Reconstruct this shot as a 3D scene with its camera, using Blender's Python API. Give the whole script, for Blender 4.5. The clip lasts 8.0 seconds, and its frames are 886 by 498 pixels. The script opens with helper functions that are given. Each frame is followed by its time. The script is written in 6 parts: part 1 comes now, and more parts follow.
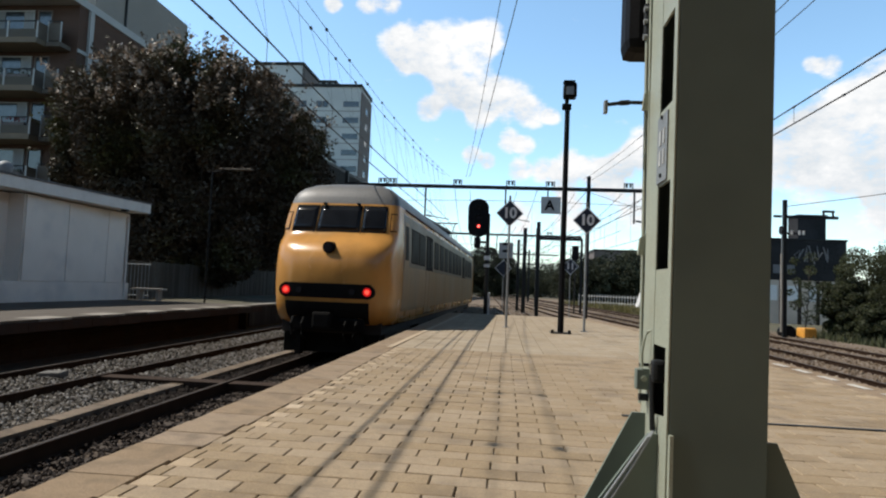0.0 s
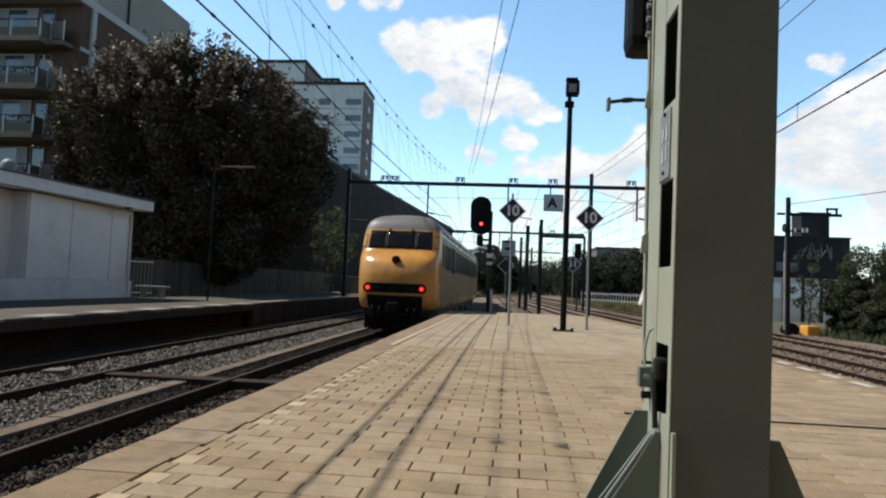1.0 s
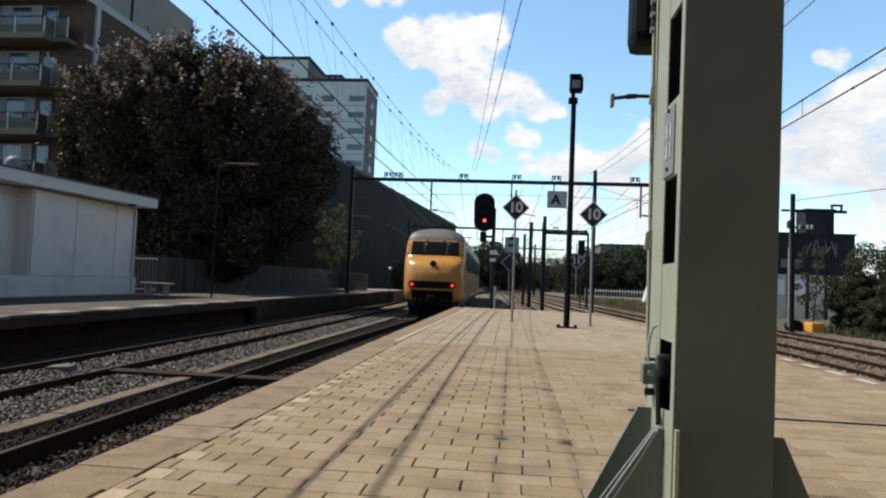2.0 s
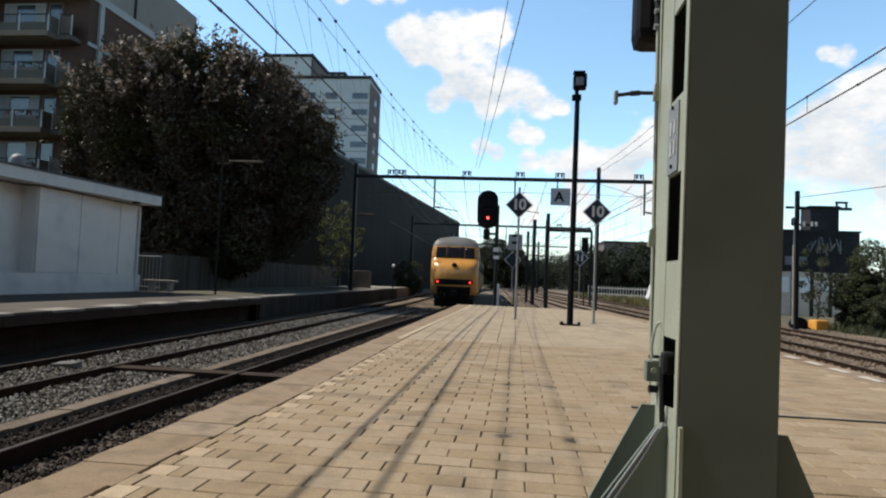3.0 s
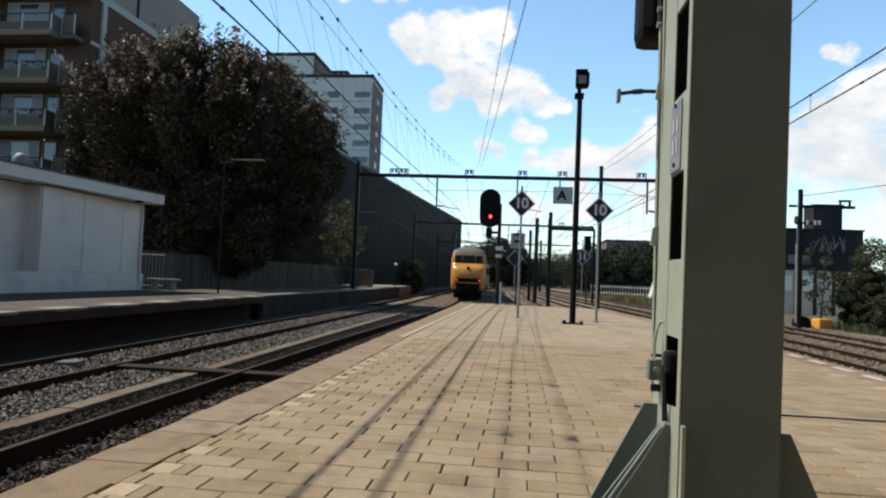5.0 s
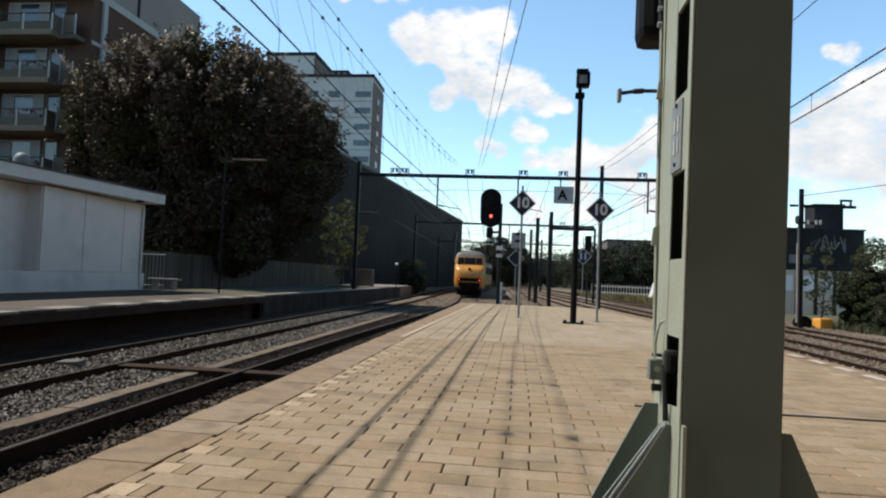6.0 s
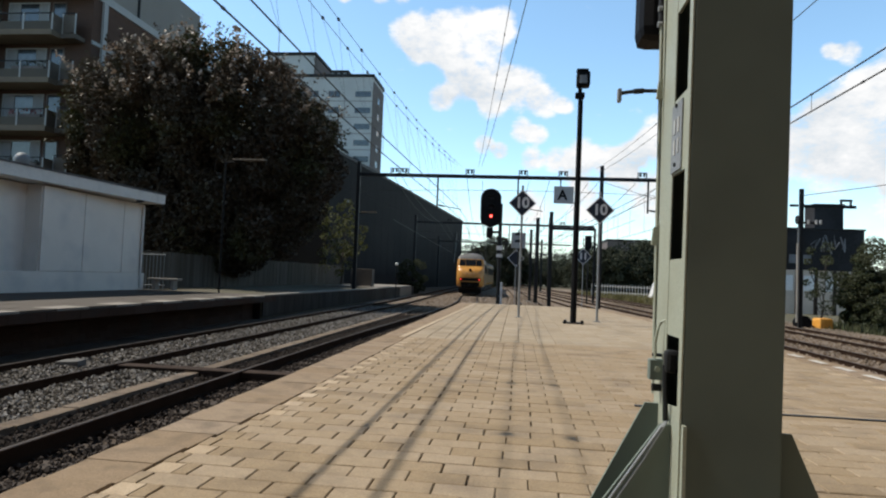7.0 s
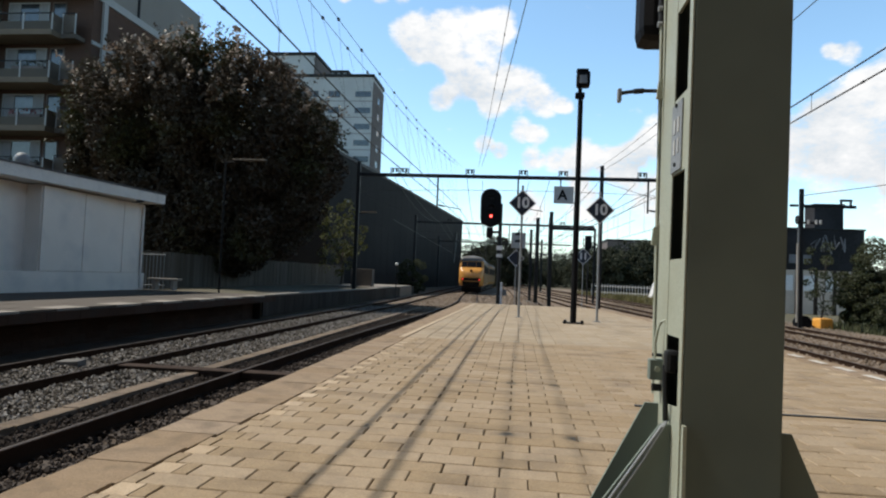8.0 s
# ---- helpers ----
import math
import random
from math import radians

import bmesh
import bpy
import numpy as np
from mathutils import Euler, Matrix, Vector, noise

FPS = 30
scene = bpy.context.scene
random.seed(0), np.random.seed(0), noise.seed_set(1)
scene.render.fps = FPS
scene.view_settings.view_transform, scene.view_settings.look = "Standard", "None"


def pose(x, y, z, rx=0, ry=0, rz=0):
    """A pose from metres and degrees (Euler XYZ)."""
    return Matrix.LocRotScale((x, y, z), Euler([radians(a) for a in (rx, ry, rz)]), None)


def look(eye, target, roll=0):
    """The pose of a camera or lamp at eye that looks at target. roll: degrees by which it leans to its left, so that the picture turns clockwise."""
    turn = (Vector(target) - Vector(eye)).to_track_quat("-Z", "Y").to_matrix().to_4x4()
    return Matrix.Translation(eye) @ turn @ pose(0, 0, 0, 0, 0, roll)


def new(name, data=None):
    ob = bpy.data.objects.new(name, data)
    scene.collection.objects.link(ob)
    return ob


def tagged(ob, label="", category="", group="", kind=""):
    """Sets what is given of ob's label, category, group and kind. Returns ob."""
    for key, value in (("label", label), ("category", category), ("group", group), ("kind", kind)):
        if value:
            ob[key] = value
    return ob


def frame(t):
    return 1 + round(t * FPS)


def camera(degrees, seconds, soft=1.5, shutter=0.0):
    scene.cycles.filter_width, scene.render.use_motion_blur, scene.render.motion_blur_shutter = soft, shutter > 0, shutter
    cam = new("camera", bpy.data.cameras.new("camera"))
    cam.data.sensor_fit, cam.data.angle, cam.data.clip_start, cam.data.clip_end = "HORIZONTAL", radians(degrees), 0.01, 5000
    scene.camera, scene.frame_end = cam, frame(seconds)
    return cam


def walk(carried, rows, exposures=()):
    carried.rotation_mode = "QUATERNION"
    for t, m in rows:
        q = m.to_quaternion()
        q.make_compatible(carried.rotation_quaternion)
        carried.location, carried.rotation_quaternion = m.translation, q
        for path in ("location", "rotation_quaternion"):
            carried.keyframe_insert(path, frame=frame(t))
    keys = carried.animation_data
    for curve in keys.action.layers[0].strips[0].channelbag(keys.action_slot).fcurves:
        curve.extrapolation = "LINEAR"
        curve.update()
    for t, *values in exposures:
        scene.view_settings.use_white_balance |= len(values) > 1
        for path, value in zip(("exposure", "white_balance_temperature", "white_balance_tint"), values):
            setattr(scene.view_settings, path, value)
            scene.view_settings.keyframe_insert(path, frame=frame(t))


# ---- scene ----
SHOT = 8.0
cam = camera(70.96, SHOT, soft=2.1)
EYE = (0.0, 0.0, 1.0)
TURNS = [(0.0, 93.500, 5.600), (0.3, 93.482, 5.600), (0.5, 93.445, 5.610), (1.0, 93.280, 5.833), (1.5, 93.120, 5.988),
         (3.0, 92.708, 6.454), (3.5, 92.635, 6.531), (4.0, 92.610, 6.608), (4.5, 92.595, 6.640),
         (6.0, 92.545, 6.737), (6.5, 92.539, 6.740), (8.0, 92.538, 6.740)]
walk(cam, [(t, pose(*EYE, rx, -2.287, rz)) for t, rx, rz in TURNS], exposures=[(0.0, 0.0), (SHOT, 0.0)])

# ---- sun and sky ----
SUN_WAY = Vector((-1.0, -0.02, 1.43)).normalized()
sun = new("sun", bpy.data.lights.new("sun", "SUN"))
sun.data.energy, sun.data.angle, sun.data.color = 5.0, radians(0.53), (1.0, 0.94, 0.85)
sun.matrix_basis = look((0, 0, 60), Vector((0, 0, 60)) - SUN_WAY)


def build_world():
    world = bpy.data.worlds.new("sky")
    scene.world = world
    world.use_nodes = True
    nt = world.node_tree
    nt.nodes.clear()
    N, L = nt.nodes.new, nt.links.new

    def math_node(op, a, b=None, c=None, clamp=False):
        n = N("ShaderNodeMath")
        n.operation, n.use_clamp = op, clamp
        for i, v in enumerate((a, b, c)):
            if v is None:
                continue
            if isinstance(v, (int, float)):
                n.inputs[i].default_value = v
            else:
                L(v, n.inputs[i])
        return n.outputs[0]

    sky = N("ShaderNodeTexSky")
    sky.sky_type, sky.sun_disc = "NISHITA", False
    sky.sun_elevation = math.asin(SUN_WAY.z)
    sky.sun_rotation = math.atan2(SUN_WAY.x, SUN_WAY.y)
    sky.air_density, sky.dust_density, sky.ozone_density = 1.0, 0.4, 0.9
    tc = N("ShaderNodeTexCoord")
    way = tc.outputs["Generated"]
    # soft heaps of cumulus: azimuth (degrees right of the track), height, radius
    heaps = [(-11.0, 21.6, 1.5), (-8.9, 21.5, 2.1), (-6.2, 21.4, 2.4), (-3.6, 21.6, 2.0), (-2.3, 22.5, 1.5), (-6.7, 19.7, 1.8), (-9.9, 20.3, 1.3),
             (-5.5, 17.6, 1.6), (-2.9, 17.6, 2.1), (-0.2, 17.2, 2.0), (2.1, 16.0, 1.4), (-7.6, 16.2, 1.2), (3.9, 15.7, 0.8), (-2.8, 15.7, 1.3),
             (-3.4, 12.2, 0.9), (-1.9, 11.7, 0.8), (0.1, 13.5, 1.1), (1.5, 13.1, 0.9), (1.0, 11.0, 1.1), (3.3, 11.0, 1.2), (5.6, 11.5, 1.4), (7.6, 10.7, 1.5), (9.5, 11.0, 1.4), (10.9, 11.9, 1.5), (12.3, 13.1, 1.7), (5.1, 9.5, 1.2), (9.1, 9.3, 1.3),
             (-16.9, 24.3, 0.8), (-13.7, 24.6, 1.0), (-11.6, 24.8, 1.0), (12.0, 7.6, 2.4), (6.0, 7.0, 1.8), (1.0, 6.6, 1.6),
             (24.5, 12.6, 2.6), (27.0, 13.6, 3.0), (30.0, 15.2, 3.2), (33.5, 16.5, 3.4), (25.5, 10.4, 2.6), (29.0, 11.0, 3.0), (32.0, 9.4, 3.2), (30.5, 7.0, 2.6), (26.2, 18.2, 0.9), (25.0, 18.5, 0.7),
             (17.0, 12.8, 3.0), (20.5, 11.0, 3.0)]
    total = None
    for az, el, rad in heaps:
        a, e = radians(az), radians(el)
        d = N("ShaderNodeVectorMath")
        d.operation = "DOT_PRODUCT"
        L(way, d.inputs[0])
        d.inputs[1].default_value = (math.sin(a) * math.cos(e), math.cos(a) * math.cos(e), math.sin(e))
        m = N("ShaderNodeMapRange")
        m.interpolation_type = "SMOOTHSTEP"
        L(d.outputs["Value"], m.inputs[0])
        m.inputs[1].default_value, m.inputs[2].default_value = math.cos(radians(rad * 1.35)), math.cos(radians(rad * 0.25))
        total = m.outputs[0] if total is None else math_node("ADD", total, m.outputs[0])
    squash = N("ShaderNodeMapping")
    squash.inputs["Scale"].default_value = (1, 1, 1.7)
    L(way, squash.inputs[0])
    big = N("ShaderNodeTexNoise")
    L(squash.outputs[0], big.inputs["Vector"])
    big.inputs["Scale"].default_value, big.inputs["Detail"].default_value, big.inputs["Roughness"].default_value = 24.0, 10.0, 0.64
    fine = N("ShaderNodeTexNoise")
    L(squash.outputs[0], fine.inputs["Vector"])
    fine.inputs["Scale"].default_value, fine.inputs["Detail"].default_value = 5.0, 5.0
    lump = math_node("MULTIPLY_ADD", big.outputs[0], 2.0, -1.0)
    dens = math_node("ADD", math_node("MINIMUM", total, 1.1), lump)
    mask = N("ShaderNodeMapRange")
    mask.interpolation_type = "SMOOTHSTEP"
    L(dens, mask.inputs[0])
    mask.inputs[1].default_value, mask.inputs[2].default_value = 0.24, 1.10
    # haze that whitens towards the horizon
    sep = N("ShaderNodeSeparateXYZ")
    L(way, sep.inputs[0])
    haze = N("ShaderNodeMapRange")
    L(sep.outputs[2], haze.inputs[0])
    haze.inputs[1].default_value, haze.inputs[2].default_value = 0.16, 0.0
    haze.inputs[3].default_value, haze.inputs[4].default_value = 0.0, 0.6
    cover = math_node("MAXIMUM", mask.outputs[0], haze.outputs[0], clamp=True)
    shade = N("ShaderNodeMix")
    shade.data_type = "RGBA"
    billow = N("ShaderNodeMapRange")
    L(math_node("MULTIPLY_ADD", big.outputs[0], 0.5, math_node("MULTIPLY", fine.outputs[0], 0.6)), billow.inputs[0])
    billow.inputs[1].default_value, billow.inputs[2].default_value = 0.40, 0.62
    L(billow.outputs[0], shade.inputs[0])
    shade.inputs[6].default_value, shade.inputs[7].default_value = (6.6, 7.2, 7.8, 1), (10.2, 10.2, 10.2, 1)
    # a bright summer sky low down that deepens towards the zenith
    deep = N("ShaderNodeMapRange")
    deep.interpolation_type = "SMOOTHSTEP"
    L(sep.outputs[2], deep.inputs[0])
    deep.inputs[1].default_value, deep.inputs[2].default_value = 0.42, 0.72
    deep.inputs[3].default_value, deep.inputs[4].default_value = 2.5, 0.16
    lit = N("ShaderNodeVectorMath")
    lit.operation = "SCALE"
    L(sky.outputs[0], lit.inputs[0])
    L(deep.outputs[0], lit.inputs["Scale"])
    mix = N("ShaderNodeMix")
    mix.data_type = "RGBA"
    L(cover, mix.inputs[0])
    tone = N("ShaderNodeVectorMath")
    tone.operation = "MULTIPLY"
    L(lit.outputs[0], tone.inputs[0])
    tone.inputs[1].default_value = (0.868, 1.0, 0.97)
    L(tone.outputs[0], mix.inputs[6])
    L(shade.outputs[2], mix.inputs[7])
    bg = N("ShaderNodeBackground")
    L(mix.outputs[2], bg.inputs[0])
    bg.inputs[1].default_value = 0.10
    out = N("ShaderNodeOutputWorld")
    L(bg.outputs[0], out.inputs[0])


build_world()


# ---- materials ----
def surface(name, a, b, rough=0.7, metal=0.0, size=0.3, fine=0.02, bump=0.3, vary=0.0, island=0.0, stretch=(1, 1, 1), dirt=None, dirt_size=1.2, dirt_amount=0.45, spec=0.5, depth=0.004, world=False):
    """Two tones mixed at two scales, fine relief, optional stains and a change of tone from piece to piece."""
    m = bpy.data.materials.new(name)
    m.use_nodes = True
    nt = m.node_tree
    N, L = nt.nodes.new, nt.links.new
    p = nt.nodes["Principled BSDF"]
    p.inputs["Roughness"].default_value, p.inputs["Metallic"].default_value = rough, metal
    p.inputs["Specular IOR Level"].default_value = spec
    geo, obj = N("ShaderNodeNewGeometry"), N("ShaderNodeTexCoord")
    mp = N("ShaderNodeMapping")
    mp.inputs["Scale"].default_value = stretch
    L(geo.outputs["Position"] if world else obj.outputs["Object"], mp.inputs[0])

    def noise_at(s, detail):
        n = N("ShaderNodeTexNoise")
        L(mp.outputs[0], n.inputs["Vector"])
        n.inputs["Scale"].default_value, n.inputs["Detail"].default_value = 1.0 / s, detail
        return n.outputs[0]

    def blend(fac, x, y):
        n = N("ShaderNodeMix")
        n.data_type = "RGBA"
        L(fac, n.inputs[0])
        for i, v in ((6, x), (7, y)):
            if isinstance(v, tuple):
                n.inputs[i].default_value = (*v, 1)
            else:
                L(v, n.inputs[i])
        return n.outputs[2]

    def ramp(v, lo, hi, top=1.0):
        n = N("ShaderNodeMapRange")
        L(v, n.inputs[0])
        n.inputs[1].default_value, n.inputs[2].default_value, n.inputs[4].default_value = lo, hi, top
        return n.outputs[0]

    big, small = noise_at(size, 4), noise_at(fine, 3)
    col = blend(ramp(big, 0.3, 0.7), a, b)
    dark = tuple(c * 0.72 for c in a)
    col = blend(ramp(small, 0.42, 0.72, 0.75), col, dark)
    if dirt:
        col = blend(ramp(noise_at(dirt_size, 5), 0.5, 0.72, dirt_amount), col, dirt)
    if vary or island:
        if island:
            rnd, amount = geo.outputs["Random Per Island"], island
        else:
            rnd, amount = N("ShaderNodeObjectInfo").outputs["Random"], vary
        hsv = N("ShaderNodeHueSaturation")
        n = N("ShaderNodeMapRange")
        L(rnd, n.inputs[0])
        n.inputs[3].default_value, n.inputs[4].default_value = 1 - amount, 1 + amount
        L(n.outputs[0], hsv.inputs["Value"])
        n2 = N("ShaderNodeMapRange")
        L(rnd, n2.inputs[0])
        n2.inputs[3].default_value, n2.inputs[4].default_value = 1 + amount, 1 - amount * 0.8
        L(n2.outputs[0], hsv.inputs["Saturation"])
        L(col, hsv.inputs["Color"])
        col = hsv.outputs[0]
    L(col, p.inputs["Base Color"])
    rr = N("ShaderNodeMapRange")
    L(big, rr.inputs[0])
    rr.inputs[3].default_value, rr.inputs[4].default_value = max(0.03, rough - 0.12), min(1, rough + 0.1)
    L(rr.outputs[0], p.inputs["Roughness"])
    if bump:
        bn = N("ShaderNodeBump")
        bn.inputs["Strength"].default_value, bn.inputs["Distance"].default_value = bump, depth
        L(small, bn.inputs["Height"])
        L(bn.outputs[0], p.inputs["Normal"])
    return m


def glow(name, colour, strength):
    m = bpy.data.materials.new(name)
    m.use_nodes = True
    p = m.node_tree.nodes["Principled BSDF"]
    p.inputs["Base Color"].default_value = (*colour, 1)
    p.inputs["Emission Color"].default_value = (*colour, 1)
    p.inputs["Emission Strength"].default_value = strength
    return m


M_PAVER = surface("paver_concrete", (0.290, 0.214, 0.132), (0.362, 0.274, 0.174), 0.85, size=0.05, fine=0.012, bump=1.0, vary=0.10, dirt=(0.145, 0.108, 0.072), dirt_size=0.45, dirt_amount=0.62, world=True)
M_PAVER_FAR = surface("paver_concrete_joined", (0.290, 0.214, 0.132), (0.362, 0.274, 0.174), 0.85, size=0.05, fine=0.012, bump=1.0, island=0.10, dirt=(0.145, 0.108, 0.072), dirt_size=0.45, dirt_amount=0.62, world=True)
M_PALE = surface("pale_marking_tile", (0.42, 0.32, 0.21), (0.50, 0.39, 0.27), 0.8, size=0.1, fine=0.01, vary=0.10, dirt=(0.3, 0.23, 0.16), dirt_size=0.3, world=True)
M_DASH = surface("worn_white_edge_paint", (0.50, 0.47, 0.42), (0.62, 0.59, 0.54), 0.8, size=0.08, fine=0.01, dirt=(0.32, 0.26, 0.19), dirt_size=0.12, dirt_amount=0.8, world=True)
M_PAVER_END = surface("pale_end_paver", (0.330, 0.262, 0.178), (0.400, 0.321, 0.225), 0.85, size=0.09, fine=0.010, bump=0.6, island=0.11, dirt=(0.20, 0.165, 0.12), dirt_size=0.9, dirt_amount=0.5, world=True)
M_JOINT = surface("joint_sand", (0.155, 0.121, 0.0899), (0.232, 0.178, 0.132), 0.95, size=0.2, fine=0.006)
M_COPING = surface("edge_concrete", (0.245, 0.176, 0.110), (0.312, 0.229, 0.150), 0.88, size=0.09, fine=0.012, bump=0.9, vary=0.10, dirt=(0.13, 0.093, 0.060), dirt_size=0.22, dirt_amount=0.8, world=True)
M_CONCRETE = surface("grey_concrete", (0.250, 0.228, 0.200), (0.325, 0.298, 0.262), 0.85, size=0.7, fine=0.015, dirt=(0.16, 0.15, 0.13), world=True)
# paving tone lowered so that the shed's shadow is partly in the colour
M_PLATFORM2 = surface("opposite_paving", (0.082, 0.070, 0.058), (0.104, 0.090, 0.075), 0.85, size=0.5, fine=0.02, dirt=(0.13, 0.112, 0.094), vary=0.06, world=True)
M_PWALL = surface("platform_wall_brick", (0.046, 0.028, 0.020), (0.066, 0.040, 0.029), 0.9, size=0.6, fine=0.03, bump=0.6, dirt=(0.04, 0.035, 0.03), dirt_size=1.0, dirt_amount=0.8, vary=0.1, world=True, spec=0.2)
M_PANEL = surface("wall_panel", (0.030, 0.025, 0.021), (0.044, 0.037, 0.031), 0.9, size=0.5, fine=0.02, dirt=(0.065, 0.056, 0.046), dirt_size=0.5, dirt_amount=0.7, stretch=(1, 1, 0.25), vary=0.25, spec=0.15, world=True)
M_STONE = surface("ballast_stone", (0.135, 0.122, 0.105), (0.210, 0.190, 0.165), 0.92, size=0.06, fine=0.01, island=0.95, world=True)
M_STONE_GOODS = surface("dusty_brown_ballast_stone", (0.17, 0.13, 0.095), (0.24, 0.185, 0.135), 0.92, size=0.06, fine=0.01, island=0.35, world=True)
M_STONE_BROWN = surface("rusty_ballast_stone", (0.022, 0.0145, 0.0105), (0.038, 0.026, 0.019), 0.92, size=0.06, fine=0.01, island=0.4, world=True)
M_BED = surface("ballast_bed", (0.075, 0.055, 0.042), (0.12, 0.092, 0.07), 0.95, size=0.09, fine=0.02, bump=1.0, dirt=(0.10, 0.075, 0.055), dirt_size=1.5, dirt_amount=0.6, depth=0.03)
M_BED_GOODS = surface("dusty_ballast_bed", (0.17, 0.13, 0.095), (0.24, 0.185, 0.135), 0.95, size=0.09, fine=0.02, bump=1.0, dirt=(0.11, 0.08, 0.055), dirt_size=1.5, dirt_amount=0.6, depth=0.03)
M_VERGE = surface("dry_verge", (0.17, 0.16, 0.065), (0.23, 0.205, 0.09), 0.95, size=0.8, fine=0.05, bump=1.0, dirt=(0.10, 0.12, 0.04), dirt_size=2.0, dirt_amount=0.7, depth=0.05)
M_PALEWALL = surface("pale_grey_wall", (0.56, 0.47, 0.39), (0.64, 0.54, 0.45), 0.85, size=1.0, fine=0.03, dirt=(0.34, 0.30, 0.26), dirt_size=1.5)
M_FARWHITE = surface("weathered_white_paint", (0.40, 0.40, 0.39), (0.48, 0.48, 0.47), 0.7, size=0.5, fine=0.03)
M_GROUND = surface("rough_ground", (0.077, 0.07, 0.0455), (0.119, 0.105, 0.07), 0.95, size=3.0, fine=0.15, bump=0.8, dirt=(0.07, 0.085, 0.035), dirt_size=6.0, dirt_amount=0.8, depth=0.05)
M_RAIL = surface("rail_steel", (0.034, 0.020, 0.013), (0.052, 0.032, 0.022), 0.95, metal=0.0, size=0.3, fine=0.01, spec=0.04)
M_RAILHEAD = surface("rail_head_steel", (0.105, 0.088, 0.076), (0.135, 0.115, 0.100), 0.6, metal=0.75, size=0.5, fine=0.02, bump=0.1)
M_SLEEPER = surface("sleeper_timber", (0.051, 0.039, 0.03), (0.078, 0.06, 0.048), 0.9, size=0.5, fine=0.02, stretch=(0.3, 1, 1), vary=0.15, world=True)
M_DARKTIMBER = surface("tarred_timber", (0.035, 0.023, 0.017), (0.055, 0.037, 0.028), 0.85, size=0.5, fine=0.02, spec=0.2)
M_DUCT = surface("cable_duct_concrete", (0.150, 0.113, 0.080), (0.205, 0.158, 0.114), 0.9, size=0.12, fine=0.012, bump=0.9, dirt=(0.045, 0.034, 0.026), dirt_size=0.35, dirt_amount=0.8, vary=0.08, world=True)
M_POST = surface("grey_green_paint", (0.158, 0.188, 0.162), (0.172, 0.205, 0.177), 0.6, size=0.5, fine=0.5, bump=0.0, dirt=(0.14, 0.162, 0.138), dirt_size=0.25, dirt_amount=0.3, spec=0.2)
# the same grey-green paint made paler, imitating sunlight on the left side
M_POST_SUN = surface("sunlit_grey_green_paint", (0.34, 0.357, 0.281), (0.383, 0.399, 0.315), 0.5, size=0.4, fine=0.006, bump=0.12, dirt=(0.24, 0.22, 0.15), dirt_size=0.2, dirt_amount=0.4)
M_BLACK = surface("black_paint", (0.006, 0.006, 0.007), (0.011, 0.011, 0.012), 0.6, size=0.3, fine=0.01, bump=0.1, spec=0.1)
M_DARKMETAL = surface("dark_painted_steel", (0.0175, 0.019, 0.02), (0.0275, 0.029, 0.03), 0.55, metal=0.2, size=0.4, fine=0.01, bump=0.15, spec=0.2)
M_GALV = surface("galvanised_steel", (0.20, 0.215, 0.225), (0.27, 0.285, 0.295), 0.6, metal=0.1, size=0.2, fine=0.01, bump=0.15)
M_SIGNBLUE = surface("dark_blue_enamel", (0.018, 0.024, 0.040), (0.026, 0.034, 0.055), 0.35, size=0.3, fine=0.02, bump=0.05)
M_SIGNWHITE = surface("white_enamel", (0.72, 0.72, 0.72), (0.80, 0.80, 0.80), 0.4, size=0.3, fine=0.02, bump=0.05)
M_WIRE = surface("copper_wire", (0.05, 0.045, 0.042), (0.08, 0.07, 0.062), 0.6, metal=0.4, size=0.3, fine=0.02, bump=0)
M_RED = glow("red_signal_glow", (1.0, 0.10, 0.08), 6.0)
M_TAIL = glow("red_tail_glow", (1.0, 0.07, 0.045), 1.7)
M_REDRIM = glow("red_lens_rim", (0.42, 0.008, 0.008), 0.9)
M_LENS = surface("dark_lens", (0.02, 0.02, 0.025), (0.03, 0.03, 0.035), 0.15, size=0.2, fine=0.02, bump=0)
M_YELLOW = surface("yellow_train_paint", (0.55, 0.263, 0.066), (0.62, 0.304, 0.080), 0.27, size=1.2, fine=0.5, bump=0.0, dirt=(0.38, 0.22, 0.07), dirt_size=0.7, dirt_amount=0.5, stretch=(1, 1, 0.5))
# side colours are darkened train yellow: the shade of the side is painted in
M_YELLOW_SIDE = surface("dusty_shaded_yellow_paint", (0.240, 0.134, 0.042), (0.290, 0.165, 0.055), 0.42, spec=0.3, size=1.5, fine=0.4, bump=0.0, dirt=(0.15, 0.115, 0.06), dirt_size=1.2, dirt_amount=0.6, stretch=(1, 1, 0.4))
M_TBAND = surface("shaded_window_band_paint", (0.105, 0.066, 0.026), (0.140, 0.088, 0.035), 0.42, spec=0.3, size=1.2, fine=0.3, bump=0.0, dirt=(0.06, 0.055, 0.045), dirt_size=0.8)
M_TROOF = surface("grey_roof_paint", (0.128, 0.128, 0.125), (0.173, 0.17, 0.163), 0.5, size=0.8, fine=0.03, bump=0.1, dirt=(0.12, 0.105, 0.09), dirt_size=1.0)
M_TGLASS = surface("dark_train_glass", (0.010, 0.011, 0.013), (0.016, 0.017, 0.020), 0.14, size=0.8, fine=0.2, bump=0, spec=0.35)
# side glass made darker and duller to keep sky reflections off it
M_TSIDEGLASS = surface("dull_train_glass", (0.007, 0.007, 0.007), (0.011, 0.010, 0.010), 0.5, size=0.8, fine=0.2, bump=0, spec=0.03)
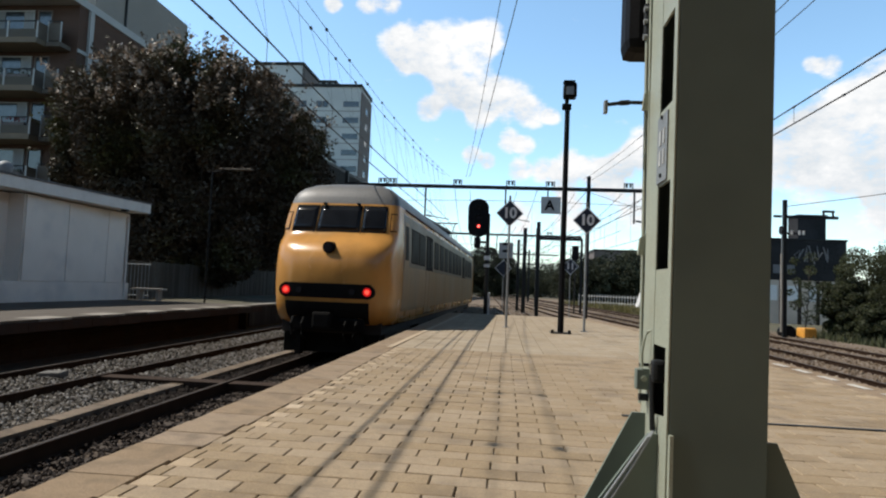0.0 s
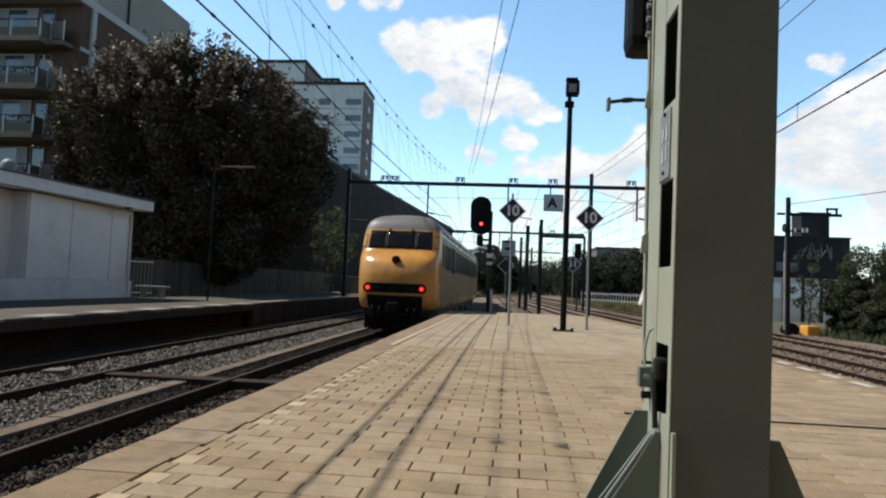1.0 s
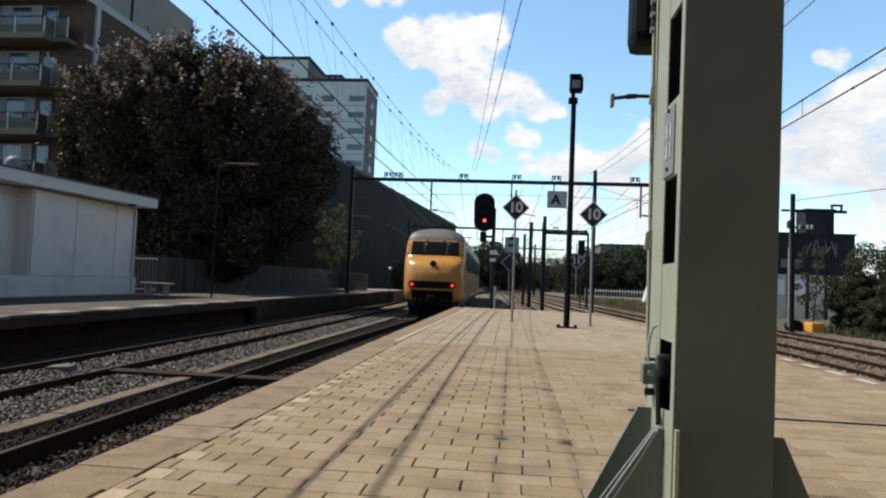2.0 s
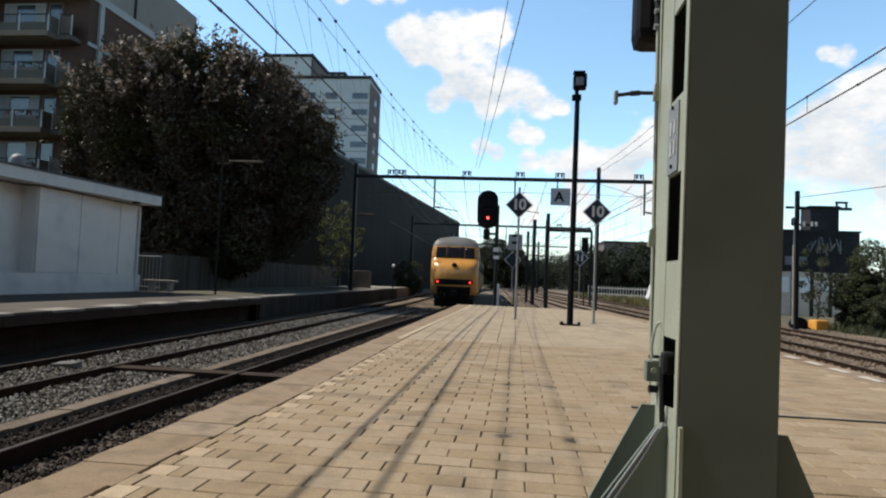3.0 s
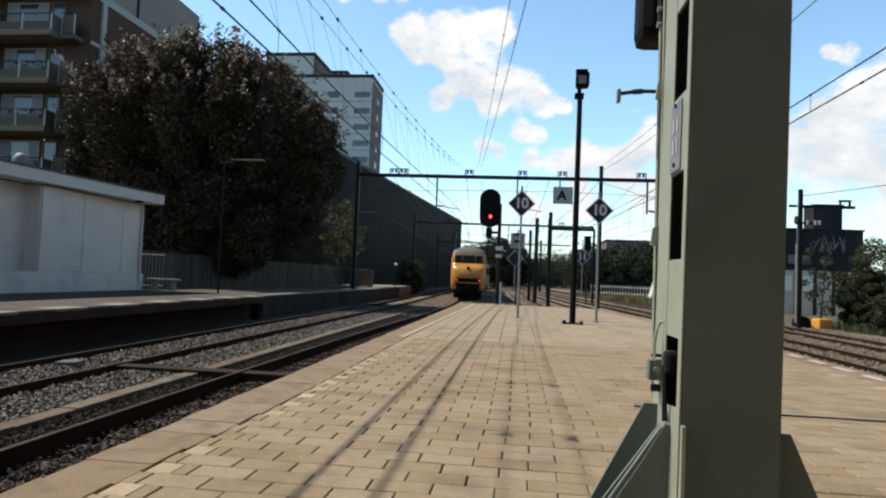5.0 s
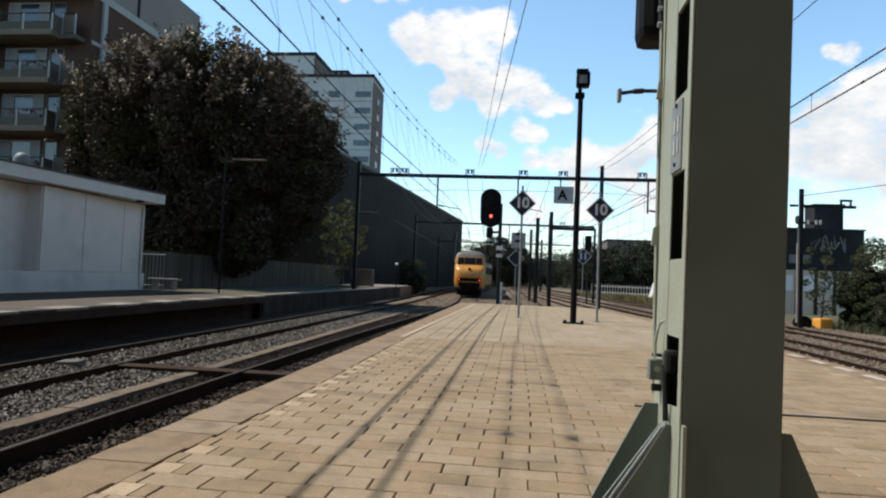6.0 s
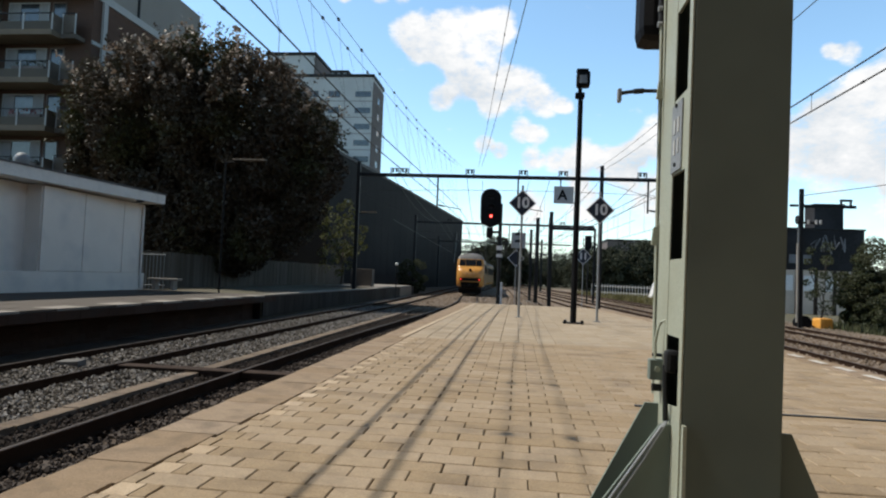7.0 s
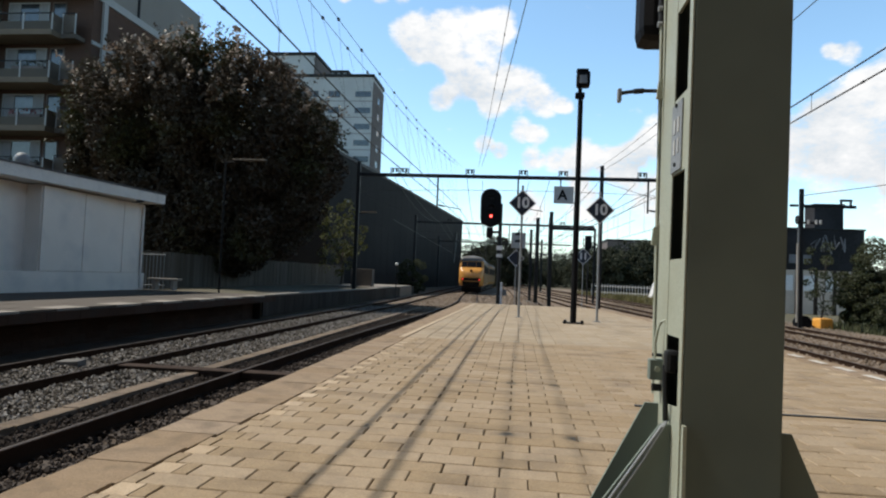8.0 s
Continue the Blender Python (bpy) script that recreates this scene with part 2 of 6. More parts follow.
M_RUBBER = surface("black_rubber", (0.008, 0.0075, 0.007), (0.014, 0.013, 0.012), 0.85, size=0.2, fine=0.01, spec=0.1)
M_UNDER = surface("brake_dust_steel", (0.0225, 0.0175, 0.014), (0.0375, 0.029, 0.0225), 0.85, size=0.4, fine=0.02)
M_SHED = surface("white_shed_paint", (0.80, 0.745, 0.67), (0.86, 0.805, 0.73), 0.7, size=1.0, fine=0.02, bump=0.15, dirt=(0.46, 0.46, 0.45), dirt_size=1.2, dirt_amount=0.5)
M_SHEDTRIM = surface("pale_fascia", (0.74, 0.71, 0.66), (0.80, 0.77, 0.72), 0.6, size=0.8, fine=0.02, dirt=(0.5, 0.48, 0.45), dirt_size=0.4)
M_ROOFING = surface("roof_felt", (0.10, 0.10, 0.10), (0.15, 0.15, 0.15), 0.9, size=0.6, fine=0.02)
M_BARK = surface("bark", (0.05, 0.04, 0.032), (0.085, 0.068, 0.052), 0.95, size=0.2, fine=0.02, bump=1.0, stretch=(1, 1, 0.25))
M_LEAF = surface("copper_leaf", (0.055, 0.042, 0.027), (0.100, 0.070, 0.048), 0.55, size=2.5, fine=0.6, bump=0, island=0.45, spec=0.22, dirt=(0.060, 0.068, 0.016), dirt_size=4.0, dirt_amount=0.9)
# much paler leaf colour that paints the sunlit rim of the copper crown
M_LEAFSUN = surface("sunlit_copper_leaf", (0.28, 0.205, 0.150), (0.40, 0.31, 0.24), 0.45, size=1.5, fine=0.3, bump=0, island=0.5, spec=0.35)
M_LEAFLIGHT = surface("light_green_leaf", (0.075, 0.082, 0.024), (0.150, 0.150, 0.052), 0.7, size=0.8, fine=0.1, bump=0, island=0.6, spec=0.2)
M_LEAFGREEN = surface("green_leaf", (0.055, 0.063, 0.034), (0.088, 0.096, 0.054), 0.8, size=1.5, fine=0.1, bump=0, island=0.5, spec=0.1)


def leafy(m, share):
    """Lets light through a leaf, as thin leaves do."""
    nt = m.node_tree
    p, out = nt.nodes["Principled BSDF"], nt.nodes["Material Output"]
    thin, mix = nt.nodes.new("ShaderNodeBsdfTranslucent"), nt.nodes.new("ShaderNodeMixShader")
    nt.links.new(p.inputs["Base Color"].links[0].from_socket, thin.inputs[0])
    mix.inputs[0].default_value = share
    nt.links.new(p.outputs[0], mix.inputs[1])
    nt.links.new(thin.outputs[0], mix.inputs[2])
    nt.links.new(mix.outputs[0], out.inputs[0])


leafy(M_LEAF, 0.10)
leafy(M_LEAFSUN, 0.15)
leafy(M_LEAFLIGHT, 0.35)
leafy(M_LEAFGREEN, 0.35)
M_BRICK = surface("brown_brick", (0.082, 0.049, 0.037), (0.11, 0.066, 0.05), 0.9, size=1.5, fine=0.06, bump=0.5, stretch=(1, 1, 2.5), dirt=(0.08, 0.055, 0.045), dirt_size=2.0, spec=0.2)
M_APTCON = surface("balcony_concrete", (0.110, 0.094, 0.080), (0.140, 0.120, 0.102), 0.85, size=1.2, fine=0.03, dirt=(0.22, 0.205, 0.18), dirt_size=1.2, spec=0.2)
M_BALEDGE = surface("beige_balcony_edge", (0.150, 0.122, 0.092), (0.195, 0.162, 0.122), 0.85, size=1.2, fine=0.03, dirt=(0.11, 0.10, 0.085), dirt_size=0.9, spec=0.2)
M_GREYCLAD = surface("grey_cladding", (0.235, 0.218, 0.200), (0.275, 0.257, 0.236), 0.8, size=2.0, fine=0.05, dirt=(0.25, 0.24, 0.225), dirt_size=3.0, spec=0.2)
M_WINDOW = surface("window_glass", (0.03, 0.04, 0.05), (0.06, 0.075, 0.09), 0.08, size=1.5, fine=0.3, bump=0, spec=0.8)
M_FRAME = surface("white_frame_paint", (0.33, 0.33, 0.324), (0.372, 0.372, 0.366), 0.6, size=0.6, fine=0.03)
M_TOWER = surface("tower_render", (0.52, 0.53, 0.52), (0.60, 0.61, 0.60), 0.8, size=3.0, fine=0.1, dirt=(0.42, 0.42, 0.41), dirt_size=4.0)
M_TOWERDARK = surface("tower_dark_cladding", (0.12, 0.096, 0.088), (0.16, 0.132, 0.12), 0.8, size=2.0, fine=0.1)
M_DARKHALL = surface("dark_cladding", (0.014, 0.0135, 0.0135), (0.018, 0.0175, 0.0175), 0.75, size=5.0, fine=0.2, bump=0.2, dirt=(0.012, 0.012, 0.012), dirt_size=4.0, spec=0.1, world=True)
M_GREYHALL = surface("weathered_dark_render", (0.024, 0.0235, 0.025), (0.037, 0.036, 0.038), 0.85, size=3.0, fine=0.2, bump=0.2, dirt=(0.05, 0.05, 0.055), dirt_size=2.0, spec=0.1, world=True)
M_OLIVE = surface("olive_balcony_panel", (0.058, 0.046, 0.032), (0.078, 0.062, 0.043), 0.7, size=1.0, fine=0.03, bump=0.1)
M_CURTAIN = surface("pale_curtain", (0.252, 0.252, 0.252), (0.3, 0.3, 0.3), 0.9, size=0.3, fine=0.03, stretch=(6, 1, 0.3))
M_FLOWER = surface("red_flowers", (0.20, 0.02, 0.025), (0.28, 0.035, 0.04), 0.7, size=0.2, fine=0.03, bump=0, island=0.4)
M_FENCE = surface("weathered_fence_wood", (0.088, 0.076, 0.062), (0.124, 0.108, 0.088), 0.9, size=0.6, fine=0.02, stretch=(1, 1, 0.2), vary=0.2, world=True, spec=0.2)
M_SLAB = surface("pale_slab", (0.135, 0.132, 0.126), (0.156, 0.153, 0.147), 0.85, size=0.4, fine=0.02)
M_GRASS = surface("dry_grass", (0.119, 0.112, 0.042), (0.168, 0.147, 0.063), 0.9, size=1.0, fine=0.05, bump=0, island=0.35)
M_WEED = surface("green_weed", (0.045, 0.055, 0.022), (0.085, 0.085, 0.036), 0.9, size=1.0, fine=0.05, bump=0, island=0.45)
M_YBOX = surface("orange_yellow_plastic", (0.78, 0.34, 0.05), (0.85, 0.44, 0.09), 0.5, size=0.15, fine=0.02, dirt=(0.55, 0.22, 0.03), dirt_size=0.25)
M_GRAFFITI = surface("grey_spray_paint", (0.13, 0.13, 0.14), (0.22, 0.22, 0.23), 0.8, size=0.7, fine=0.05, bump=0)
# greyed and lifted green: distance haze is mixed into the leaf colour
M_FARWOOD = surface("hazed_far_leaf", (0.044, 0.050, 0.034), (0.062, 0.066, 0.046), 0.9, size=4.0, fine=0.3, bump=0, island=0.4, spec=0.03)


# ---- builders ----
def mesh_of(bm, material, smooth=False):
    me = bpy.data.meshes.new("mesh")
    bm.normal_update()
    bm.to_mesh(me)
    bm.free()
    me.materials.append(material)
    if smooth:
        me.polygons.foreach_set("use_smooth", [True] * len(me.polygons))
    return me


def part(name, bm, material, parent=None, label="", smooth=False, at=None):
    ob = new(name, mesh_of(bm, material, smooth))
    if parent is not None:
        ob.parent = parent
    if at is not None:
        ob.matrix_basis = at
    if label:
        ob["label"] = label
    return ob


def thing(name, label, category, m=None, group="", kind=""):
    ob = new(name)
    ob.empty_display_size = 0.2
    if m is not None:
        ob.matrix_basis = m
    return tagged(ob, label, category, group, kind)


def box(bm, x0, x1, y0, y1, z0, z1, bevel=0.0, m=None):
    made = bmesh.ops.create_cube(bm, size=1)["verts"]
    for v in made:
        v.co = Vector(((x0 + x1) / 2 + v.co.x * (x1 - x0), (y0 + y1) / 2 + v.co.y * (y1 - y0), (z0 + z1) / 2 + v.co.z * (z1 - z0)))
    if m is not None:
        bmesh.ops.transform(bm, matrix=m, verts=made)
    if bevel:
        edges = list({e for v in made for e in v.link_edges})
        bmesh.ops.bevel(bm, geom=edges, offset=bevel, segments=2, affect="EDGES", profile=0.6)
    return bm


def boxes(*rows, bevel=0.0):
    bm = bmesh.new()
    for r in rows:
        box(bm, *r, bevel=bevel)
    return bm


def tube(bm, a, b, r0, r1=None, seg=10):
    a, b = Vector(a), Vector(b)
    m = Matrix.Translation((a + b) / 2) @ (b - a).to_track_quat("Z", "Y").to_matrix().to_4x4()
    bmesh.ops.create_cone(bm, cap_ends=True, segments=seg, radius1=r0, radius2=r0 if r1 is None else r1, depth=(b - a).length, matrix=m)
    return bm


def rod(a, b, r0, r1=None, seg=10):
    return tube(bmesh.new(), a, b, r0, r1, seg)


def prism(points, y0, y1, axis="y"):
    """A flat outline (two coordinates each) given thickness along an axis."""
    bm = bmesh.new()
    put = {"y": lambda p, d: (p[0], d, p[1]), "x": lambda p, d: (d, p[0], p[1]), "z": lambda p, d: (p[0], p[1], d)}[axis]
    lo = [bm.verts.new(put(p, y0)) for p in points]
    hi = [bm.verts.new(put(p, y1)) for p in points]
    n = len(points)
    bm.faces.new(lo), bm.faces.new(hi[::-1])
    for i in range(n):
        bm.faces.new((lo[i], hi[i], hi[(i + 1) % n], lo[(i + 1) % n]))
    bmesh.ops.recalc_face_normals(bm, faces=bm.faces)
    return bm


def bowed(bm, points, r, seg=6):
    """A cable through points, one continuous tube."""
    pts = [Vector(p) for p in points]
    rings = []
    for i, p in enumerate(pts):
        way = (pts[min(i + 1, len(pts) - 1)] - pts[max(i - 1, 0)]).normalized()
        side = way.orthogonal().normalized() if abs(way.z) > 0.95 else way.cross(Vector((0, 0, 1))).normalized()
        up = side.cross(way)
        rings.append([bm.verts.new(p + (side * math.cos(a) + up * math.sin(a)) * r) for a in np.linspace(0, 2 * math.pi, seg, endpoint=False)])
    for a, b in zip(rings, rings[1:]):
        for i in range(seg):
            bm.faces.new((a[i], a[(i + 1) % seg], b[(i + 1) % seg], b[i]))
    bm.faces.new(rings[0][::-1]), bm.faces.new(rings[-1])
    return bm


def raw(name, verts, faces, material, parent=None, smooth=False):
    me = bpy.data.meshes.new("mesh")
    me.from_pydata(verts, [], faces)
    me.materials.append(material)
    if smooth:
        me.polygons.foreach_set("use_smooth", [True] * len(me.polygons))
    ob = new(name, me)
    if parent is not None:
        ob.parent = parent
    return ob


def scatter(name, places, sizes, base_v, base_f, material, rng, flat=0.0, parent=None):
    """Many small copies of a shape, each turned and squeezed by chance, joined in one mesh."""
    n, k = len(places), len(base_v)
    q = rng.normal(size=(n, 4))
    if flat:
        q[:, 1:3] *= 1 - flat
    q /= np.linalg.norm(q, axis=1)[:, None]
    w, x, y, z = q.T
    rot = np.stack([np.stack([1 - 2 * (y * y + z * z), 2 * (x * y - z * w), 2 * (x * z + y * w)], -1),
                    np.stack([2 * (x * y + z * w), 1 - 2 * (x * x + z * z), 2 * (y * z - x * w)], -1),
                    np.stack([2 * (x * z - y * w), 2 * (y * z + x * w), 1 - 2 * (x * x + y * y)], -1)], 1)
    local = base_v[None] * rng.uniform(0.7, 1.3, (n, k, 1)) * sizes[:, None, None] * rng.uniform(0.65, 1.2, (n, 1, 3))
    pts = np.einsum("nij,nkj->nki", rot, local) + places[:, None]
    fc = (np.asarray(base_f)[None] + (np.arange(n) * k)[:, None, None]).reshape(-1, len(base_f[0]))
    return raw(name, pts.reshape(-1, 3).tolist(), fc.tolist(), material, parent)


OCTA_V = np.array([(1, 0, 0), (-1, 0, 0), (0, 1, 0), (0, -1, 0), (0, 0, 1), (0, 0, -1), (0.75, 0.75, 0.3), (-0.75, -0.75, 0.2)], float) * 0.5
OCTA_F = [(0, 6, 4), (6, 2, 4), (2, 1, 4), (1, 7, 4), (7, 3, 4), (3, 0, 4), (6, 0, 5), (2, 6, 5), (1, 2, 5), (7, 1, 5), (3, 7, 5), (0, 3, 5)]
LEAF_V = np.array([(-0.5, 0, 0), (-0.1, -0.3, 0.06), (0.5, 0, -0.05), (-0.1, 0.3, 0.06)], float)
LEAF_F = [(0, 1, 2, 3)]


# ---- ground and tracks ----
RAIL_Z = -0.80
BED_Z = -1.02
rng = np.random.default_rng(7)
WAY1 = [(-40, -4.03), (16, -4.03), (21, -3.90), (26, -3.68), (34, -3.42), (42, -3.42), (47, -3.60), (54, -4.12), (60, -4.50), (66, -4.92), (72, -5.25), (80, -5.55), (97, -5.75), (130, -5.6), (300, -4.5)]


def smooth_way(rows, y):
    ys, xs = [r[0] for r in rows], [r[1] for r in rows]
    return float(np.mean(np.interp(np.linspace(y - 5, y + 5, 11), ys, xs)))


def way1(y):
    return smooth_way(WAY1, y)


def straight(x, bend=0.0, start=60):
    return lambda y: x + bend * max(0.0, y - start)


def sweep(profile, way, ys, dx=0.0, z=0.0):
    bm = bmesh.new()
    rows = [[bm.verts.new((way(y) + dx + px, y, z + pz)) for px, pz in profile] for y in ys]
    n = len(profile)
    for a, b in zip(rows, rows[1:]):
        for i in range(n):
            bm.faces.new((a[i], a[(i + 1) % n], b[(i + 1) % n], b[i]))
    bm.faces.new(rows[0]), bm.faces.new(rows[-1][::-1])
    bmesh.ops.recalc_face_normals(bm, faces=bm.faces)
    return bm


RAIL_LOW = [(-0.07, -0.18), (0.07, -0.18), (0.07, -0.165), (0.012, -0.15), (0.012, -0.045), (0.035, -0.035), (0.035, -0.006), (-0.035, -0.006), (-0.035, -0.035), (-0.012, -0.045), (-0.012, -0.15), (-0.07, -0.165)]
RAIL_TOP = [(-0.026, -0.006), (0.026, -0.006), (0.022, 0.0), (-0.022, 0.0)]


def ground_sheet():
    bm = bmesh.new()
    bmesh.ops.create_grid(bm, x_segments=60, y_segments=60, size=1)
    for v in bm.verts:
        x, y = v.co.x * abs(v.co.x) * 2500, v.co.y * abs(v.co.y) * 2500 + 20
        v.co = Vector((x, y, -1.12 + (0.06 * noise.noise((x * 0.2, y * 0.2, 0)) if abs(x) < 200 else 0)))
    g = part("ground", bm, M_GROUND)
    tagged(g, "dry brown earth with sparse weeds beside the railway", "ground", kind="structure")
    def bed(name, label, spans, material, rise=0.0):
        bm = bmesh.new()
        for x0, x1, ya, yb, flare in spans:
            rows = [[bm.verts.new((x, y, BED_Z + rise + 0.02 * noise.noise((x * 2, y * 2, 3)))) for x in np.linspace(x0 - (flare if y > 55 else 0), x1, 10)] for y in np.linspace(ya, yb, 90)]
            for a, b in zip(rows, rows[1:]):
                for i in range(9):
                    bm.faces.new((a[i], a[i + 1], b[i + 1], b[i]))
        tagged(part(name, bm, material), label, "ballast", kind="structure")

    bed("ballast_bed", "dark rust-brown crushed stone bed under the near tracks", ((-10.6, -2.2, -13, 40, 0),), M_BED)
    bed("ballast_bed_far", "dusty brown crushed stone bed beyond the platform", ((-10.6, -2.2, 40, 160, 8), (-2.2, 4.4, 24.0, 160, 0), (4.4, 17.0, -13, 160, 0)), M_BED_GOODS, 0.07)
    v = bmesh.new()
    rows = [[v.verts.new((14.6 - 0.065 * (y - 30) + d, y, -0.99 + 0.10 * noise.noise((d * 0.5, y * 0.3, 1)) + 0.012 * d)) for d in np.linspace(0, 16, 12)] for y in np.linspace(60, 130, 40)]
    for a, b in zip(rows, rows[1:]):
        for i in range(11):
            v.faces.new((a[i], a[i + 1], b[i + 1], b[i]))
    tagged(part("verge", v, M_VERGE), "dry yellow-green grass verge beside the tracks", "verge", kind="structure")


ground_sheet()


def build_track(name, label, way, y0, y1, sleepers):
    t = thing(name, label, "railway track", kind="structure")
    ys = list(np.arange(y0, y1 + 0.01, 2.5))
    for dx in (-0.753, 0.753):
        r = part("rail", sweep(RAIL_LOW, way, ys, dx, RAIL_Z), M_RAIL, t)
        part("rail_head", sweep(RAIL_TOP, way, ys, dx, RAIL_Z), M_RAILHEAD, r, "worn bright running surface")
    me = mesh_of(boxes((-1.3, 1.3, -0.125, 0.125, -0.14, 0.0), bevel=0.012), M_SLEEPER)
    y = y0 + 0.3
    while y < min(y1, sleepers):
        s = new("sleeper", me)
        s.parent = t
        s.matrix_basis = pose(way(y), y, RAIL_Z - 0.182, 0, 0, random.uniform(-0.6, 0.6))
        y += 0.62
    return t


build_track("track_1", "rusty steel rails on timber sleepers beside the platform", way1, -12, 220, 60)
build_track("track_2", "rusty steel rails on timber sleepers beside the opposite platform", straight(-7.88, -0.03, 40), -12, 220, 60)
build_track("track_3", "rails hidden close beside the far platform edge", straight(6.2, -0.065, 25), -12, 220, 40)
build_track("track_4", "rusty rails curving past the goods side", straight(9.5, -0.065, 22), -12, 220, 60)
build_track("track_5", "outermost rusty rails near the bushes", straight(13.0, -0.065, 30), -12, 220, 60)
build_track("track_6", "diverging rails beyond the platform end", lambda y: 1.6 - 0.03 * (y - 34), 34, 220, 90)


def ballast():
    def stones(n, x0, x1, y0, y1, s, material, name, label, lift=0.0):
        y = y0 + (y1 - y0) * rng.random(n) ** 1.7
        x = rng.uniform(x0, x1, n)
        z = BED_Z + lift + rng.uniform(-0.012, 0.03, n)
        size = rng.uniform(0.7, 1.35, n) * s
        return tagged(scatter(name, np.stack([x, y, z], 1), size, OCTA_V, OCTA_F, material, rng), label, "ballast", kind="stuff")

    stones(15000, -6.95, -5.75, 4, 34, 0.05, M_STONE, "ballast_between_tracks", "loose pale grey crushed stones between the tracks", 0.10)
    stones(12000, -8.45, -7.3, 5, 36, 0.05, M_STONE, "ballast_in_track", "pale grey crushed stones between rails", 0.12)
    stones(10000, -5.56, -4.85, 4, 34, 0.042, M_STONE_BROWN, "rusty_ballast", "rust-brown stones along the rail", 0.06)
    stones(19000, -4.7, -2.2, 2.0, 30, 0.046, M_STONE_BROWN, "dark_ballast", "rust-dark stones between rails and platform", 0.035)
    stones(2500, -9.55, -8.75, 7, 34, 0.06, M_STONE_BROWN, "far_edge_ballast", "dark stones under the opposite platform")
    stones(14000, 7.6, 15.5, 13, 62, 0.09, M_STONE_GOODS, "goods_side_ballast", "rust-brown stones on the goods side", 0.07)
    stones(9000, -8.0, 3.0, 30, 75, 0.09, M_STONE_GOODS, "far_ballast", "brown stones beyond the platform end", 0.07)


ballast()


def cable_duct():
    t = thing("cable_duct", "sandy concrete cable duct lids between the tracks", "cable duct")
    me = mesh_of(boxes((-0.13, 0.13, -0.49, 0.49, -0.05, 0.05), bevel=0.012), M_DUCT)
    for i in range(36):
        o = new("lid", me)
        o.parent = t
        o.matrix_basis = pose(-5.68 + random.uniform(-0.01, 0.01), 1.0 + i, -0.925 + random.uniform(-0.004, 0.004), random.uniform(-0.4, 0.4), 0, random.uniform(-0.5, 0.5))


cable_duct()


def track_details():
    t = thing("crossing_trough", "tarred timber cable trough crossing under the rails", "cable trough")
    m = pose(-5.55, 10.7, -0.90, 0, 0, 1)
    part("trough_body", boxes((-1.6, 1.75, -0.15, 0.15, -0.05, 0.075), bevel=0.012), M_DARKTIMBER, t, at=m)
    part("end_cap", boxes((1.75, 1.9, -0.14, 0.14, -0.05, 0.07), bevel=0.012), M_SLAB, t, "pale concrete end block", at=m)
    s = part("concrete_slab", boxes((-0.2, 0.2, -0.14, 0.14, -0.06, 0.06), bevel=0.02), M_SLAB, at=pose(-8.0, 10.55, -0.85, 2, -3, 6))
    tagged(s, "pale broken concrete slab lying between the rails", "concrete slab")


track_details()


# ---- near platform ----
def platform_right(y):
    return float(np.interp(y, [-12, 9, 12, 19, 25.5], [4.45, 4.48, 4.5, 4.0, 3.2]))


EDGE_X, END_Y = -2.12, 24.8
PW, PL, JOINT = 0.297, 0.163, 0.0075
X_FIRST, ROW0 = -1.713, -11.955


def drift(y):
    """The paving courses wander slightly away from the edge."""
    return min(0.07, max(0.0, (y - 2.5) * 0.035)) if y < 10.0 else 0.0


